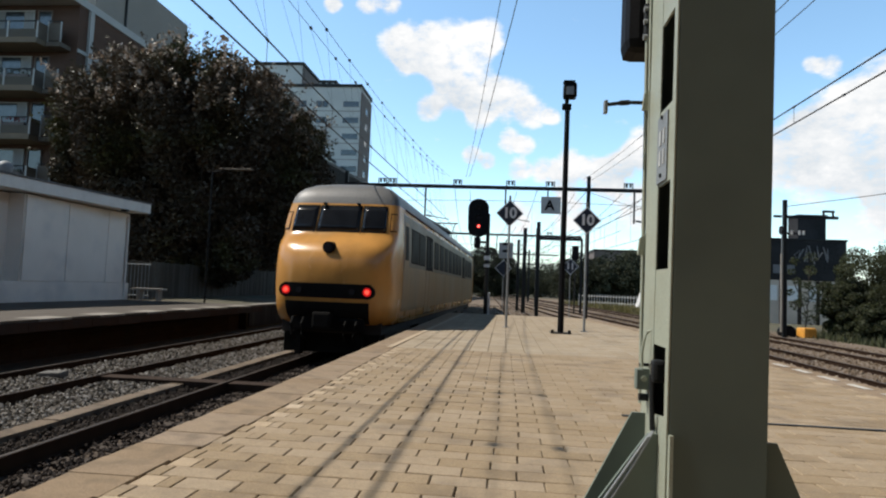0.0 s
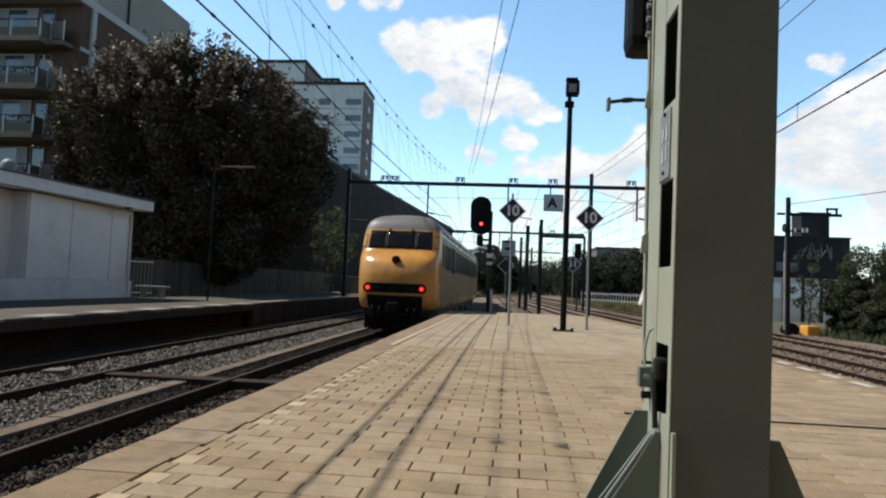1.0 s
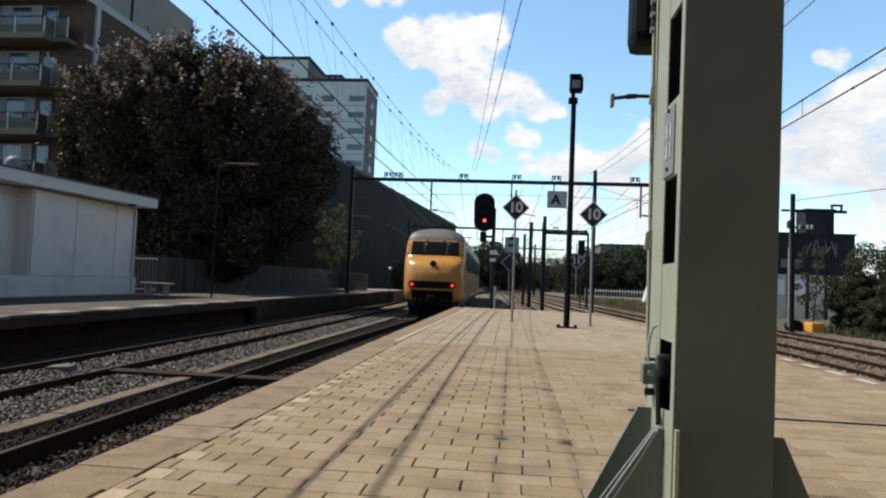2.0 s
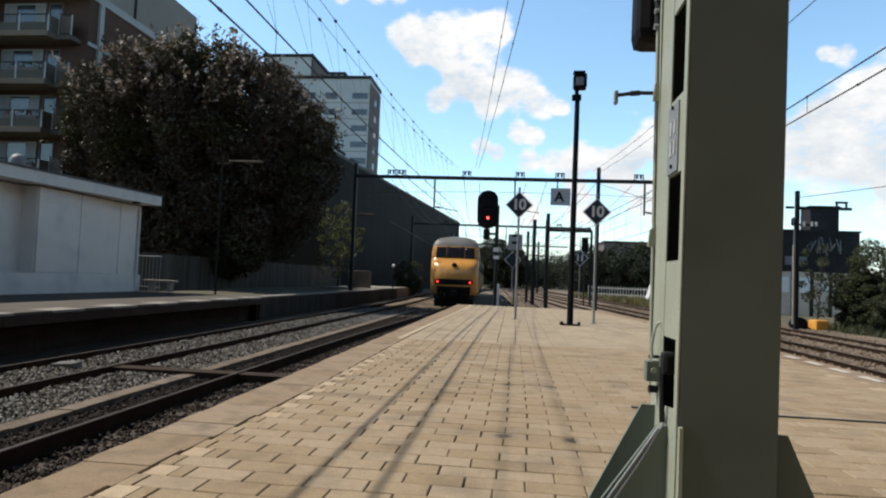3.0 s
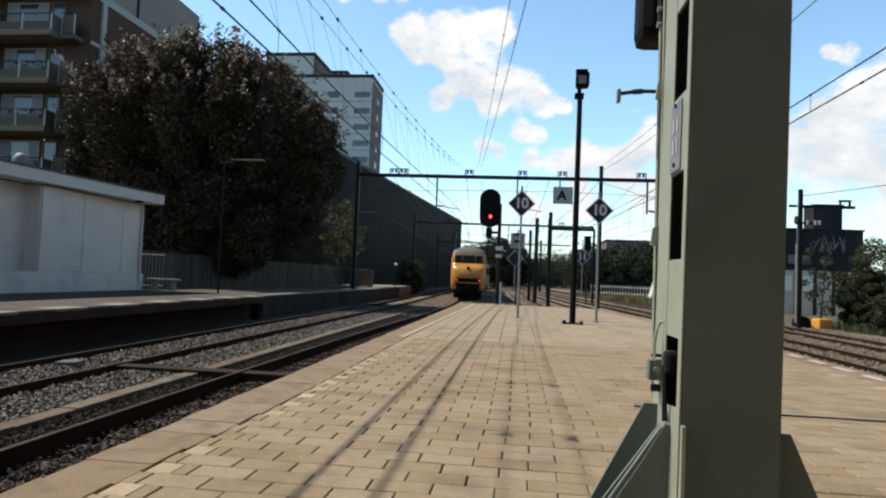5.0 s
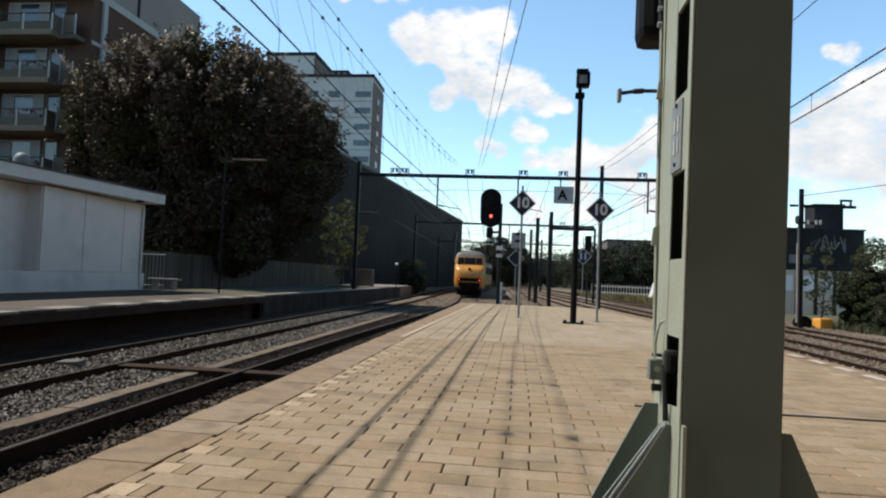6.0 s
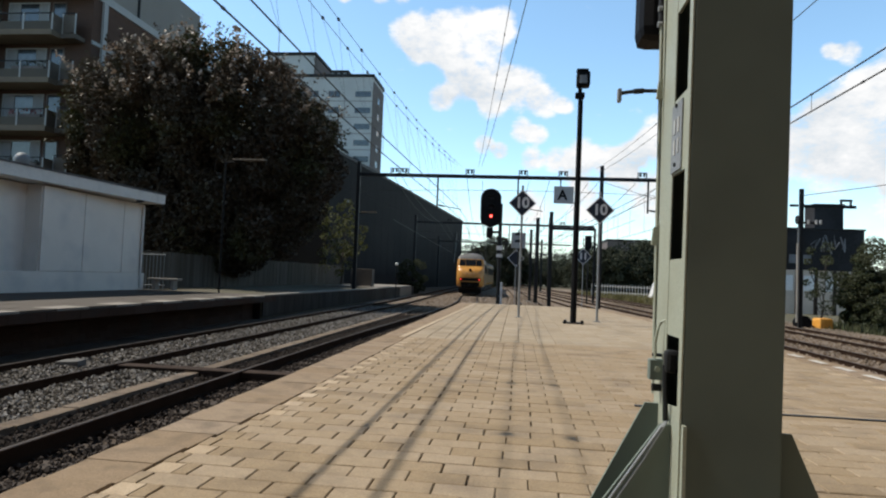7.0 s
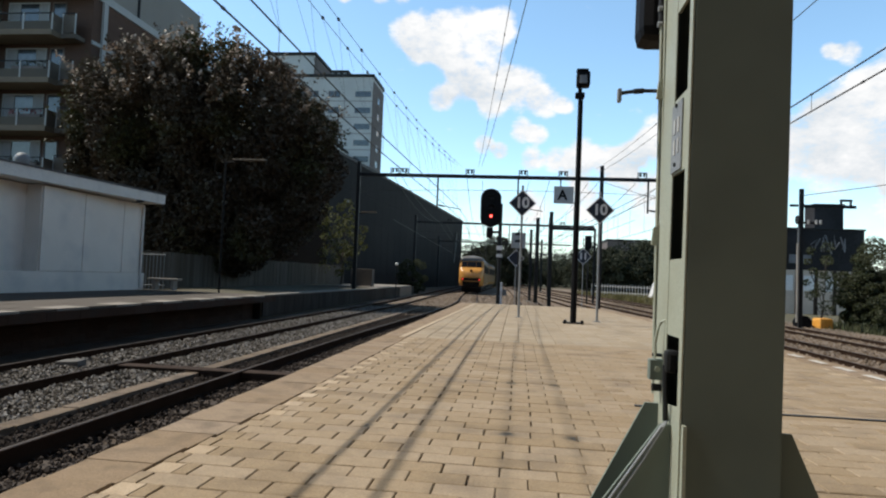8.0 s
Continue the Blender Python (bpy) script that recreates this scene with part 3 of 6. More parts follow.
def platform():
    plat = thing("platform", "railway platform paved with sandy concrete blocks, tapering to its end", "platform", kind="structure")
    outline = [(EDGE_X + 0.02, -12), (EDGE_X + 0.02, END_Y)] + [(platform_right(y) - 0.02, y) for y in (END_Y, 19, 12, 9, -12)]
    part("platform_core", prism(outline, -1.3, -0.030, "z"), M_JOINT, plat, "dark sandy joints and brick flank")
    # coping of long edge blocks along both sides
    me = mesh_of(boxes((0, 0.355, 0, 0.2995, -0.14, 0.0), bevel=0.005), M_COPING)
    y = -11.9
    while y < END_Y - 0.3:
        o = new("coping_block", me)
        o.parent = plat
        o.matrix_basis = pose(EDGE_X - 0.03 + random.uniform(-0.007, 0.007), y, random.uniform(-0.0025, 0.001), random.uniform(-0.25, 0.25), random.uniform(-0.4, 0.2), random.uniform(-0.5, 0.5)) @ Matrix.Diagonal((1 + drift(y) / 0.355, 1, 1, 1))
        y += 0.304
    me = mesh_of(boxes((0, 0.44, 0, 0.985, -0.14, 0.0), bevel=0.008), M_COPING)
    for a, b in ((-12, 9), (9, 12), (12, 19), (19, END_Y)):
        n = int((b - a) / 0.992)
        for i in range(n):
            y = a + (b - a) * i / n
            slope = math.degrees(math.atan2(platform_right(b) - platform_right(a), b - a))
            o = new("coping_block", me)
            o.parent = plat
            o.matrix_basis = pose(platform_right(y) - 0.41, y, random.uniform(-0.003, 0.002), 0, 0, -slope)
    # pavers in running bond; pale marking blocks in the row beside each coping
    bm = boxes((-PW / 2 + JOINT / 2, PW / 2 - JOINT / 2, -PL / 2 + 0.003, PL / 2 - 0.003, -0.045, 0.0))
    top = [e for e in bm.edges if all(v.co.z > -0.01 for v in e.verts)]
    bmesh.ops.bevel(bm, geom=top, offset=0.0045, segments=1, affect="EDGES")
    bmesh.ops.delete(bm, geom=[f for f in bm.faces if f.normal.z < -0.5], context="FACES")
    base_v = np.array([v.co[:] for v in bm.verts])
    base_f = [tuple(v.index for v in f.verts) for f in bm.faces]
    paver = mesh_of(bm, M_PAVER)
    pale = paver.copy()
    pale.materials.clear()
    pale.materials.append(M_PALE)
    x_first = X_FIRST
    near, far, halves = [], [], []
    rows = int((END_Y - ROW0) / PL)
    for r in range(rows):
        y = ROW0 + (r + 0.5) * PL
        lim = platform_right(y) - 0.42
        if r % 2 and y < 10.0:
            halves.append((-1.711 + drift(y), y, 0.44, True))
            halves.append((-1.6045 + drift(y), y, 0.25, False))
        else:
            halves.append((-1.7515 + drift(y), y, 0.24, False))
        off = 0.0 if r % 2 == 0 or y > 10.0 else PW / 2
        c = 0
        while True:
            x = x_first + drift(y) + PW / 2 + off + c * PW
            if x + PW / 2 > lim:
                gap = lim - (x - PW / 2)
                if gap > 0.035:
                    halves.append((x - PW / 2 + gap / 2, y, (gap - JOINT) / (PW - JOINT), r % 3 == 0))
                break
            rec = (x + random.uniform(-0.0025, 0.0025), y + random.uniform(-0.0025, 0.0025), random.uniform(-0.0025, 0.002), random.uniform(-0.3, 0.3), random.uniform(-0.25, 0.25), random.uniform(-0.4, 0.4))
            (near if 2.2 < y < 4.9 and -2.0 < x < 1.4 else far).append(rec)
            c += 1
    for x, y, wide, light in halves:
        o = new("cut_paver", pale if light and random.random() < 0.85 else paver)
        o.parent = plat
        o.matrix_basis = pose(x, y, random.uniform(-0.003, 0.002), random.uniform(-0.3, 0.3)) @ Matrix.Diagonal((wide, 1, 1, 1))
    for rec in near:
        o = new("paver", paver)
        o.parent = plat
        o.matrix_basis = pose(*rec)
    def joined(name, recs, material):
        vs, fs, k = [], [], 0
        for rec in recs:
            m = np.array(pose(*rec))
            vs.append(base_v @ m[:3, :3].T + m[:3, 3])
            fs.extend(tuple(i + k for i in f) for f in base_f)
            k += len(base_v)
        raw(name, np.concatenate(vs).tolist(), fs, material, plat)["kind"] = "stuff"

    joined("paving", [r for r in far if r[1] <= 10.0], M_PAVER_FAR)
    joined("end_paving", [r for r in far if r[1] > 10.0], M_PAVER_END)
    # painted line towards the platform's end
    line = prism([(-1.84, 9.9), (-1.75, 9.9), (-1.50, END_Y - 0.4), (-1.60, END_Y - 0.4)], 0.004, 0.009, "z")
    part("painted_line", line, M_PALE, plat, "worn pale painted safety line")
    # white edge dashes along the far coping
    y = -10.0
    while y < 18.5:
        part("edge_dash", boxes((-0.05, 0.05, -0.21, 0.21, 0.004, 0.008)), M_DASH, plat, at=pose(platform_right(y) - 0.2, y, 0))
        y += 0.72
    # metal strip across the paving on the far side of the post
    part("drain_strip", boxes((1.0, 4.0, 5.30, 5.345, 0.003, 0.008)), M_DARKMETAL, plat, "narrow dark drain strip", at=pose(0, 0, 0, 0, 0, 0))


# ---- opposite platform and what stands on it ----
def opposite_platform():
    p = thing("opposite_platform", "platform with a dark brick wall, pale coping and shade put into its paving", "platform", kind="structure")
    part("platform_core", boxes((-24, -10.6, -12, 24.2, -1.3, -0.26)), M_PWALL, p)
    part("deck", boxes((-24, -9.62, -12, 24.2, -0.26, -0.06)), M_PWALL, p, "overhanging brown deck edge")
    slab = mesh_of(boxes((0, 0.6, 0, 0.985, -0.055, 0.0), bevel=0.01), M_CONCRETE)
    dull = slab.copy()
    dull.materials.clear()
    dull.materials.append(M_PLATFORM2)
    for i in range(34):
        o = new("coping_slab", dull if i % 2 else slab)
        o.parent = p
        o.matrix_basis = pose(-10.2 + random.uniform(-0.006, 0.006), -9.7 + i * 0.992, random.uniform(-0.004, 0.004))
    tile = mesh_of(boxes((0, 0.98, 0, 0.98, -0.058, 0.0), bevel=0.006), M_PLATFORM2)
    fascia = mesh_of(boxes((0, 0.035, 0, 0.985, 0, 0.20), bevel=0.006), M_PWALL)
    for i in range(33):
        o = new("edge_board", fascia)
        o.parent = p
        o.matrix_basis = pose(-9.62, -9.0 + i * 0.992, -0.262)
    for i in range(5):
        for j in range(28):
            o = new("paving_slab", tile)
            o.parent = p
            o.matrix_basis = pose(-11.19 - i * 0.99, -4 + j * 0.99, random.uniform(-0.004, 0.003))
    part("rear_ground", boxes((-24, -16.15, -12, 24.15, -0.058, -0.012)), M_GROUND, p)
    # brick courses of the flank where the camera sees them
    brick = mesh_of(boxes((0, 0.03, 0, 0.5, 0, 0.154), bevel=0.006), M_PWALL)
    for r in range(5):
        for i in range(39):
            o = new("wall_block", brick)
            o.parent = p
            o.matrix_basis = pose(-10.6, 4 + i * 0.507 + (0.25 if r % 2 else 0), -1.08 + r * 0.162)
    part("end_pier", boxes((-10.6, -10.555, 23.2, 24.2, -1.08, -0.27), bevel=0.005), M_PWALL, p)
    # lower extension, clad in precast panels
    q = thing("platform_extension", "set-back platform end clad in grey precast panels", "platform", kind="structure")
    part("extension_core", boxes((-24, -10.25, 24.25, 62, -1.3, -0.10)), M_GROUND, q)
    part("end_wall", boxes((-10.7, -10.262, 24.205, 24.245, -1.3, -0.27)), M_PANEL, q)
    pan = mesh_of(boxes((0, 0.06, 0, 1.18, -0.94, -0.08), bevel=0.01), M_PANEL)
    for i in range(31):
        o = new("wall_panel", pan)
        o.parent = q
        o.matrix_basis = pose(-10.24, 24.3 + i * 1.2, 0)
    part("top_slab", boxes((-14.5, -10.2, 46.5, 60, -0.09, 0.0), bevel=0.02), M_CONCRETE, q, "sunlit pale slab")
    # this side faces away from the sun; the warm tone imitates sunlight
    part("end_block", boxes((-10.178, -10.13, 54.0, 60.0, -0.95, -0.095), bevel=0.01), M_JOINT, q, "sandy brick end block, sunlight put into its warm tone")
    part("top_edge", boxes((-10.6, -10.16, 24.3, 46.4, -0.09, -0.03), bevel=0.01), M_CONCRETE, q)


opposite_platform()


def shed():
    s = thing("platform_shed", "low white-painted platform shed with an overhanging pale roof edge", "shed")
    X = -14.9
    part("wall", boxes((X - 4, X - 0.08, 17.9, 23.3, 0.0, 3.4)), M_SHED, s)
    part("wall", boxes((X - 4, X - 0.6, 8, 17.9, 0.0, 3.4)), M_SHED, s, "recessed shaded bay wall")
    part("plinth", boxes((X - 4.05, X + 0.02, 8, 23.45, 0.0, 0.66), bevel=0.01), M_SHED, s)
    for y0, y1 in ((17.95, 19.85), (19.88, 22.0), (22.03, 23.3)):
        part("panel", boxes((X - 0.08, X - 0.02, y0, y1, 0.68, 3.38), bevel=0.008), M_SHED, s)
    part("downpipe", rod((X + 0.04, 23.15, 0.1), (X + 0.04, 23.15, 3.3), 0.045), M_SHEDTRIM, s)
    plan = lambda d: [(X - 4.4, 6.0), (X + 0.1 + d, 6.0), (X + 0.15 + d, 16.0), (X + 0.76 + d, 23.42 + d), (X - 4.4, 23.42 + d)]
    part("fascia", prism(plan(0.0), 3.45, 3.81, "z"), M_SHEDTRIM, s)
    part("roof", prism(plan(0.04), 3.812, 3.87, "z"), M_ROOFING, s)
    part("gutter_bracket", boxes((X + 0.5, X + 0.74, 21.9, 22.05, 3.36, 3.43)), M_DARKMETAL, s)
    bm = bmesh.new()
    bmesh.ops.create_uvsphere(bm, u_segments=16, v_segments=10, radius=0.22, matrix=pose(X - 0.3, 17.3, 4.08))
    part("vent_cowl", bm, M_GALV, s, "round galvanised roof vent", smooth=True)


shed()


def plank_fence():
    f = thing("plank_fence", "weathered grey plank fence behind the platform", "fence")
    pl = mesh_of(boxes((-0.02, 0.02, 0, 0.19, 0, 1.75), bevel=0.006), M_FENCE)
    y = 24.6
    while y < 60:
        o = new("plank", pl)
        o.parent = f
        o.matrix_basis = pose(-17.0 + random.uniform(-0.015, 0.015), y, -0.12 + random.uniform(-0.03, 0.03), random.uniform(-0.6, 0.6))
        y += 0.205
    post = mesh_of(boxes((-0.12, -0.03, 0, 0.1, 0, 1.8), bevel=0.008), M_FENCE)
    for i in range(15):
        o = new("fence_post", post)
        o.parent = f
        o.matrix_basis = pose(-17.0, 24.7 + i * 2.46, -0.12)
    g = thing("metal_gate", "pale galvanised bar gate beside the shed", "gate")
    for i in range(9):
        part("bar", rod((-16.2 + i * 0.16, 24.9, -0.05), (-16.2 + i * 0.16, 24.9, 1.5), 0.014, seg=6), M_GALV, g)
    for z in (0.15, 1.45):
        part("rail", rod((-16.25, 24.9, z), (-14.85, 24.9, z), 0.022, seg=8), M_GALV, g)
    b = thing("platform_bench", "low pale concrete bench beside the shed", "bench")
    part("seat", boxes((-14.6, -13.3, 24.45, 24.85, 0.40, 0.48), bevel=0.015), M_CONCRETE, b, at=pose(-0.3, -0.75, 0.0))
    for x in (-14.4, -13.6):
        part("leg", boxes((x, x + 0.12, 24.5, 24.8, 0.0, 0.40), bevel=0.01), M_CONCRETE, b, at=pose(-0.3, -0.75, 0.0))
    c = part("relay_cabinet", boxes((-12.9, -11.2, 47.6, 48.4, 0.0, 1.35), bevel=0.03), M_APTCON)
    tagged(c, "pale grey lineside relay cabinet on the slab", "cabinet")


plank_fence()


def hook_lamp(name, x, y, z0, h, arm, label):
    l = thing(name, label, "lamp post")
    part("pole", rod((x, y, z0), (x, y, z0 + h), 0.042, 0.034, 12), M_BLACK, l)
    part("arm", rod((x, y, z0 + h - 0.03), (x + arm, y, z0 + h + 0.08), 0.03, seg=8), M_BLACK, l)
    part("lamp_head", boxes((x + arm * 0.35, x + arm * 1.9, y - 0.12, y + 0.12, z0 + h + 0.06, z0 + h + 0.13), bevel=0.025), M_DUCT, l, "flat grey lamp head")


hook_lamp("street_lamp", -12.75, 25.6, -0.1, 5.72, 0.95, "slender dark platform lamp with a flat head before the tree")
hook_lamp("street_lamp", -11.2, 42.5, -0.1, 5.3, 0.7, "slender dark platform lamp near the gantry mast")


# ---- trees and bushes ----
def limb(bm, a, b, r0, r1, bends=3):
    a, b = Vector(a), Vector(b)
    last, lr = a, r0
    for i in range(1, bends + 1):
        f = i / bends
        p = a.lerp(b, f) + Vector((random.uniform(-1, 1), random.uniform(-1, 1), random.uniform(-0.3, 0.3))) * (b - a).length * 0.05 * (1 if i < bends else 0)
        r = r0 + (r1 - r0) * f
        tube(bm, last, p, lr, r, 8)
        last, lr = p, r


def tree(name, label, x, y, z, height, spread, leaves, leaf_size, material, seed, trunk=0.3, clumps=60, squat=1.0, base=0.14, clump_size=0.22, flat=0.0, undercut=0.0, shoots=0):
    rg = np.random.default_rng(seed)
    random.seed(seed)
    t = thing(name, label, "tree", pose(x, y, z))
    bm = bmesh.new()
    limb(bm, (0, 0, -0.1), (0.1, 0.1, height * 0.4), trunk, trunk * 0.6, 4)
    tips = []
    cz, rz = height * (0.5 + base / 2), height * (0.5 - base / 2)
    for i in range(clumps):
        u = 1 - 2 * (i + 0.5) / clumps + rg.uniform(-0.03, 0.03)
        a = 2.39996 * i + rg.uniform(-0.25, 0.25)
        r = rg.uniform(0.25, 0.75) if i % 3 == 2 else rg.uniform(0.80, 0.95)
        w = np.sqrt(max(0.0, 1 - min(1.0, abs(u)) ** 2.6))
        w *= 1.0 if u > -0.2 else 0.93
        tips.append(Vector((spread * r * w * np.cos(a), spread * r * w * np.sin(a) * (1 - undercut * min(1.0, max(0.0, (0.95 - u) / 0.95))), cz + rz * u * r * squat)))
    for p in tips[::4]:
        limb(bm, (0.1, 0.1, height * rg.uniform(0.15, 0.4)), p * 0.85, trunk * 0.3, 0.03, 3)
    part("trunk", bm, M_BARK, t)
    per = leaves // clumps
    pts = []
    for p in tips:
        q = rg.normal(size=(per, 3))
        q /= np.linalg.norm(q, axis=1)[:, None]
        rad = spread * clump_size * rg.uniform(0.65, 1.25) * rg.uniform(0.45, 1.06, (per, 1)) ** 0.6
        pts.append(np.array(p) + q * rad * np.array([1, 1, 0.85]))
    # upright shoots that break the outline of the crown
    # the higher ones get the pale leaf colour that imitates sunlight
    sun_tips = []
    for p in (tips if shoots else ()):
        if p.z < cz + rz * 0.1:
            continue
        way = Vector((p.x, p.y, (p.z - cz) * 1.3 + 2.0)).normalized()
        for k in range(shoots):
            a = np.array(p) + rg.normal(size=3) * spread * clump_size * 0.42
            d = np.array(way) + rg.normal(size=3) * 0.3
            f = np.linspace(0.3, 1.0, 12)[:, None] * spread * clump_size * rg.uniform(0.45, 0.85)
            (sun_tips if p.z > cz + rz * 0.35 and k % 2 else pts).append(a + d * f + rg.normal(size=(12, 3)) * 0.08)
    # dense inner foliage
    if shoots:
        q = rg.normal(size=(leaves // 5, 3))
        q *= (rg.random((len(q), 1)) ** 0.4) / np.linalg.norm(q, axis=1)[:, None]
        pts.append(q * np.array([spread * 0.80, spread * 0.42, rz * 0.80]) + np.array([0, 0, cz]))
    pts = np.concatenate(pts)
    scatter("crown", pts, rg.uniform(0.6, 1.3, len(pts)) * leaf_size, LEAF_V, LEAF_F, material, rg, flat, parent=t)
    if sun_tips:
        sun_tips = np.concatenate(sun_tips)
        ob = scatter("young_foliage", sun_tips, rg.uniform(0.6, 1.4, len(sun_tips)) * leaf_size * 1.1, LEAF_V, LEAF_F, M_LEAFSUN, rg, 0.0, parent=t)
        ob["label"] = "paler pinkish-brown leaves, sunlight put into their colour"
    return t


# ---- post beside the camera ----
def near_post():
    p = thing("lattice_post", "grey-green painted steel lattice post with base gussets on the platform", "steel post", pose(-0.020, 0, 0.006, 0, 0.6, 0))
    X0, X1, Y0, Y1 = 0.532, 0.823, 2.0, 2.36
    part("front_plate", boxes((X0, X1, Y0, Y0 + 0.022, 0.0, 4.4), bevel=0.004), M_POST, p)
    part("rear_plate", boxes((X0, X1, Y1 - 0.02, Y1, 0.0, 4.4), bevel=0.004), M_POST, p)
    part("front_flange", boxes((X0 - 0.008, X0 - 0.001, Y0, Y0 + 0.036, 0.0, 4.4), bevel=0.002), M_POST_SUN, p, "front angle with sunlight put into its pale paint")
    part("rear_flange", boxes((X0 - 0.008, X0 - 0.001, Y1 - 0.16, Y1, 0.0, 4.4), bevel=0.002), M_POST_SUN, p, "rear angle with sunlight put into its pale paint")
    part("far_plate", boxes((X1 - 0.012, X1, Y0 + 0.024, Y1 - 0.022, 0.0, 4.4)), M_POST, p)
    # black sheet put inside so the laced openings read as shaded
    part("inner_plate", boxes((X0 + 0.16, X0 + 0.17, Y0 + 0.024, Y1 - 0.022, 0.0, 4.4)), M_BLACK, p)
    # battens of the laced side: their ends are cut on the slant
    for z0, z1, s in ((0.0, 0.62, 0.02), (0.835, 1.087, 0.0), (1.375, 1.633, 0.0), (1.945, 2.2, 0.0), (2.5, 2.75, 0.0), (3.05, 3.3, 0.0), (3.6, 3.85, 0.0)):
        ya, yb = Y0 + 0.038, Y1 - 0.162
        part("batten_plate", prism([(ya, z0), (yb, z0), (yb, z1 - s), (ya, z1)], X0 - 0.006, X0 + 0.004, "x"), M_POST_SUN, p)
    plate = part("number_plate", boxes((X0 - 0.012, X0 - 0.007, Y0 + 0.08, Y0 + 0.21, 1.382, 1.615), bevel=0.002), M_GALV, p, "small grey enamel plate with pale marks")
    for z in (1.44, 1.51):
        part("plate_mark", boxes((X0 - 0.015, X0 - 0.0122, Y0 + 0.105, Y0 + 0.122, z, z + 0.05)), M_FARWHITE, plate)
        part("plate_mark", boxes((X0 - 0.015, X0 - 0.0122, Y0 + 0.15, Y0 + 0.172, z, z + 0.05)), M_FARWHITE, plate)
    for z in (1.405, 1.605):
        part("screw", rod((X0 - 0.018, Y0 + 0.145, z), (X0 - 0.010, Y0 + 0.145, z), 0.007, seg=8), M_DARKMETAL, plate)
    # strips and conduits along the rear edge
    part("rear_strip", prism([(X0 + 0.006, 0.45), (X0 + 0.020, 0.45), (X0 - 0.030, 4.4), (X0 - 0.044, 4.4)], Y1 + 0.004, Y1 + 0.026), M_POST_SUN, p)
    part("conduit", rod((0.530, 2.40, 0.60), (0.490, 2.40, 4.3), 0.0075, seg=10), M_POST_SUN, p)
    part("conduit", rod((0.545, 2.395, 0.60), (0.504, 2.395, 4.3), 0.006, seg=10), M_DARKMETAL, p)
    # base plate and gussets
    part("base_plate", boxes((X0 - 0.38, X1 + 0.32, Y0 - 0.30, Y1 + 0.2, 0.0, 0.025), bevel=0.005), M_POST, p)
    part("gusset", prism([(X0 - 0.009, 0.025), (X0 - 0.009, 0.585), (0.478, 0.585), (0.20, 0.025)], 2.28, 2.294), M_POST, p)
    part("gusset", prism([(X0 - 0.009, 0.025), (X0 - 0.009, 0.552), (0.492, 0.552), (0.135, 0.025)], 2.10, 2.114), M_POST, p)
    part("gusset", prism([(X1 + 0.001, 0.025), (X1 + 0.001, 0.56), (0.872, 0.56), (1.11, 0.025)], 2.05, 2.064), M_POST, p)
    part("gusset", prism([(X1 + 0.001, 0.025), (X1 + 0.001, 0.58), (0.88, 0.58), (1.14, 0.025)], 2.29, 2.304), M_POST, p)
    part("gusset", prism([(Y0 - 0.001, 0.025), (Y0 - 0.001, 0.575), (Y0 - 0.022, 0.575), (Y0 - 0.036, 0.025)], 0.530, 0.541, "x"), M_POST_SUN, p, "gusset edge with sunlight put into its pale paint")
    # equipment box at the top, with its clamp and a short arm
    cl = bmesh.new()
    box(cl, 0.442, 0.60, 2.42, 2.60, 1.952, 2.6, bevel=0.045)
    part("equipment_box", cl, M_BLACK, p, "black rounded equipment box on the post")
    part("box_hinge", rod((0.515, 2.405, 1.99), (0.515, 2.405, 2.12), 0.014, seg=10), M_DARKMETAL, p)
    for z in (1.99, 2.05, 2.10):
        part("bolt", rod((0.50, 2.40, z), (0.515, 2.40, z), 0.012, seg=8), M_GALV, p)
    part("bracket_arm", bowed(bmesh.new(), [(0.522, 2.40, 1.733), (0.44, 2.40, 1.733), (0.368, 2.40, 1.722)], 0.0075, 8), M_DARKMETAL, p)
    part("arm_sleeve", rod((0.455, 2.40, 1.733), (0.42, 2.40, 1.730), 0.0105, seg=8), M_DARKMETAL, p)
    part("arm_tip", boxes((0.360, 0.374, 2.385, 2.415, 1.688, 1.738), bevel=0.004), M_GALV, p)
    for z in (1.70, 1.15):
        part("cable_clip", prism([(0.500, z), (0.520, z - 0.005), (0.542, z + 0.05), (0.540, z + 0.085), (0.506, z + 0.062)], 2.375, 2.392), M_POST_SUN, p)
    # lock box, switch handle and cables near the base
    part("lock_box", boxes((0.480, 0.530, 2.235, 2.275, 0.672, 0.742), bevel=0.004), M_POST, p)
    part("lock_stud", rod((0.505, 2.230, 0.710), (0.505, 2.236, 0.710), 0.010, seg=10), M_POST_SUN, p)
    part("box_bolt", rod((0.490, 2.25, 0.757), (0.522, 2.25, 0.757), 0.006, seg=8), M_DARKMETAL, p)
    part("handle", boxes((0.500, 0.546, 2.09, 2.14, 0.715, 0.790), bevel=0.014), M_DARKMETAL, p, "dark moulded switch handle")
    part("handle_lever", rod((0.506, 2.12, 0.74), (0.510, 2.12, 0.56), 0.011, 0.008, seg=8), M_DARKMETAL, p)
    part("knob", rod((0.492, 2.25, 0.645), (0.522, 2.25, 0.645), 0.013, seg=10), M_DARKMETAL, p)
    loop = [(0.498, 2.24, 0.75), (0.496, 2.24, 0.80), (0.502, 2.235, 0.845), (0.513, 2.23, 0.873), (0.524, 2.225, 0.880), (0.528, 2.222, 0.86), (0.526, 2.22, 0.79)]
    part("cable", bowed(bmesh.new(), loop, 0.0055, 8), M_POST_SUN, p)
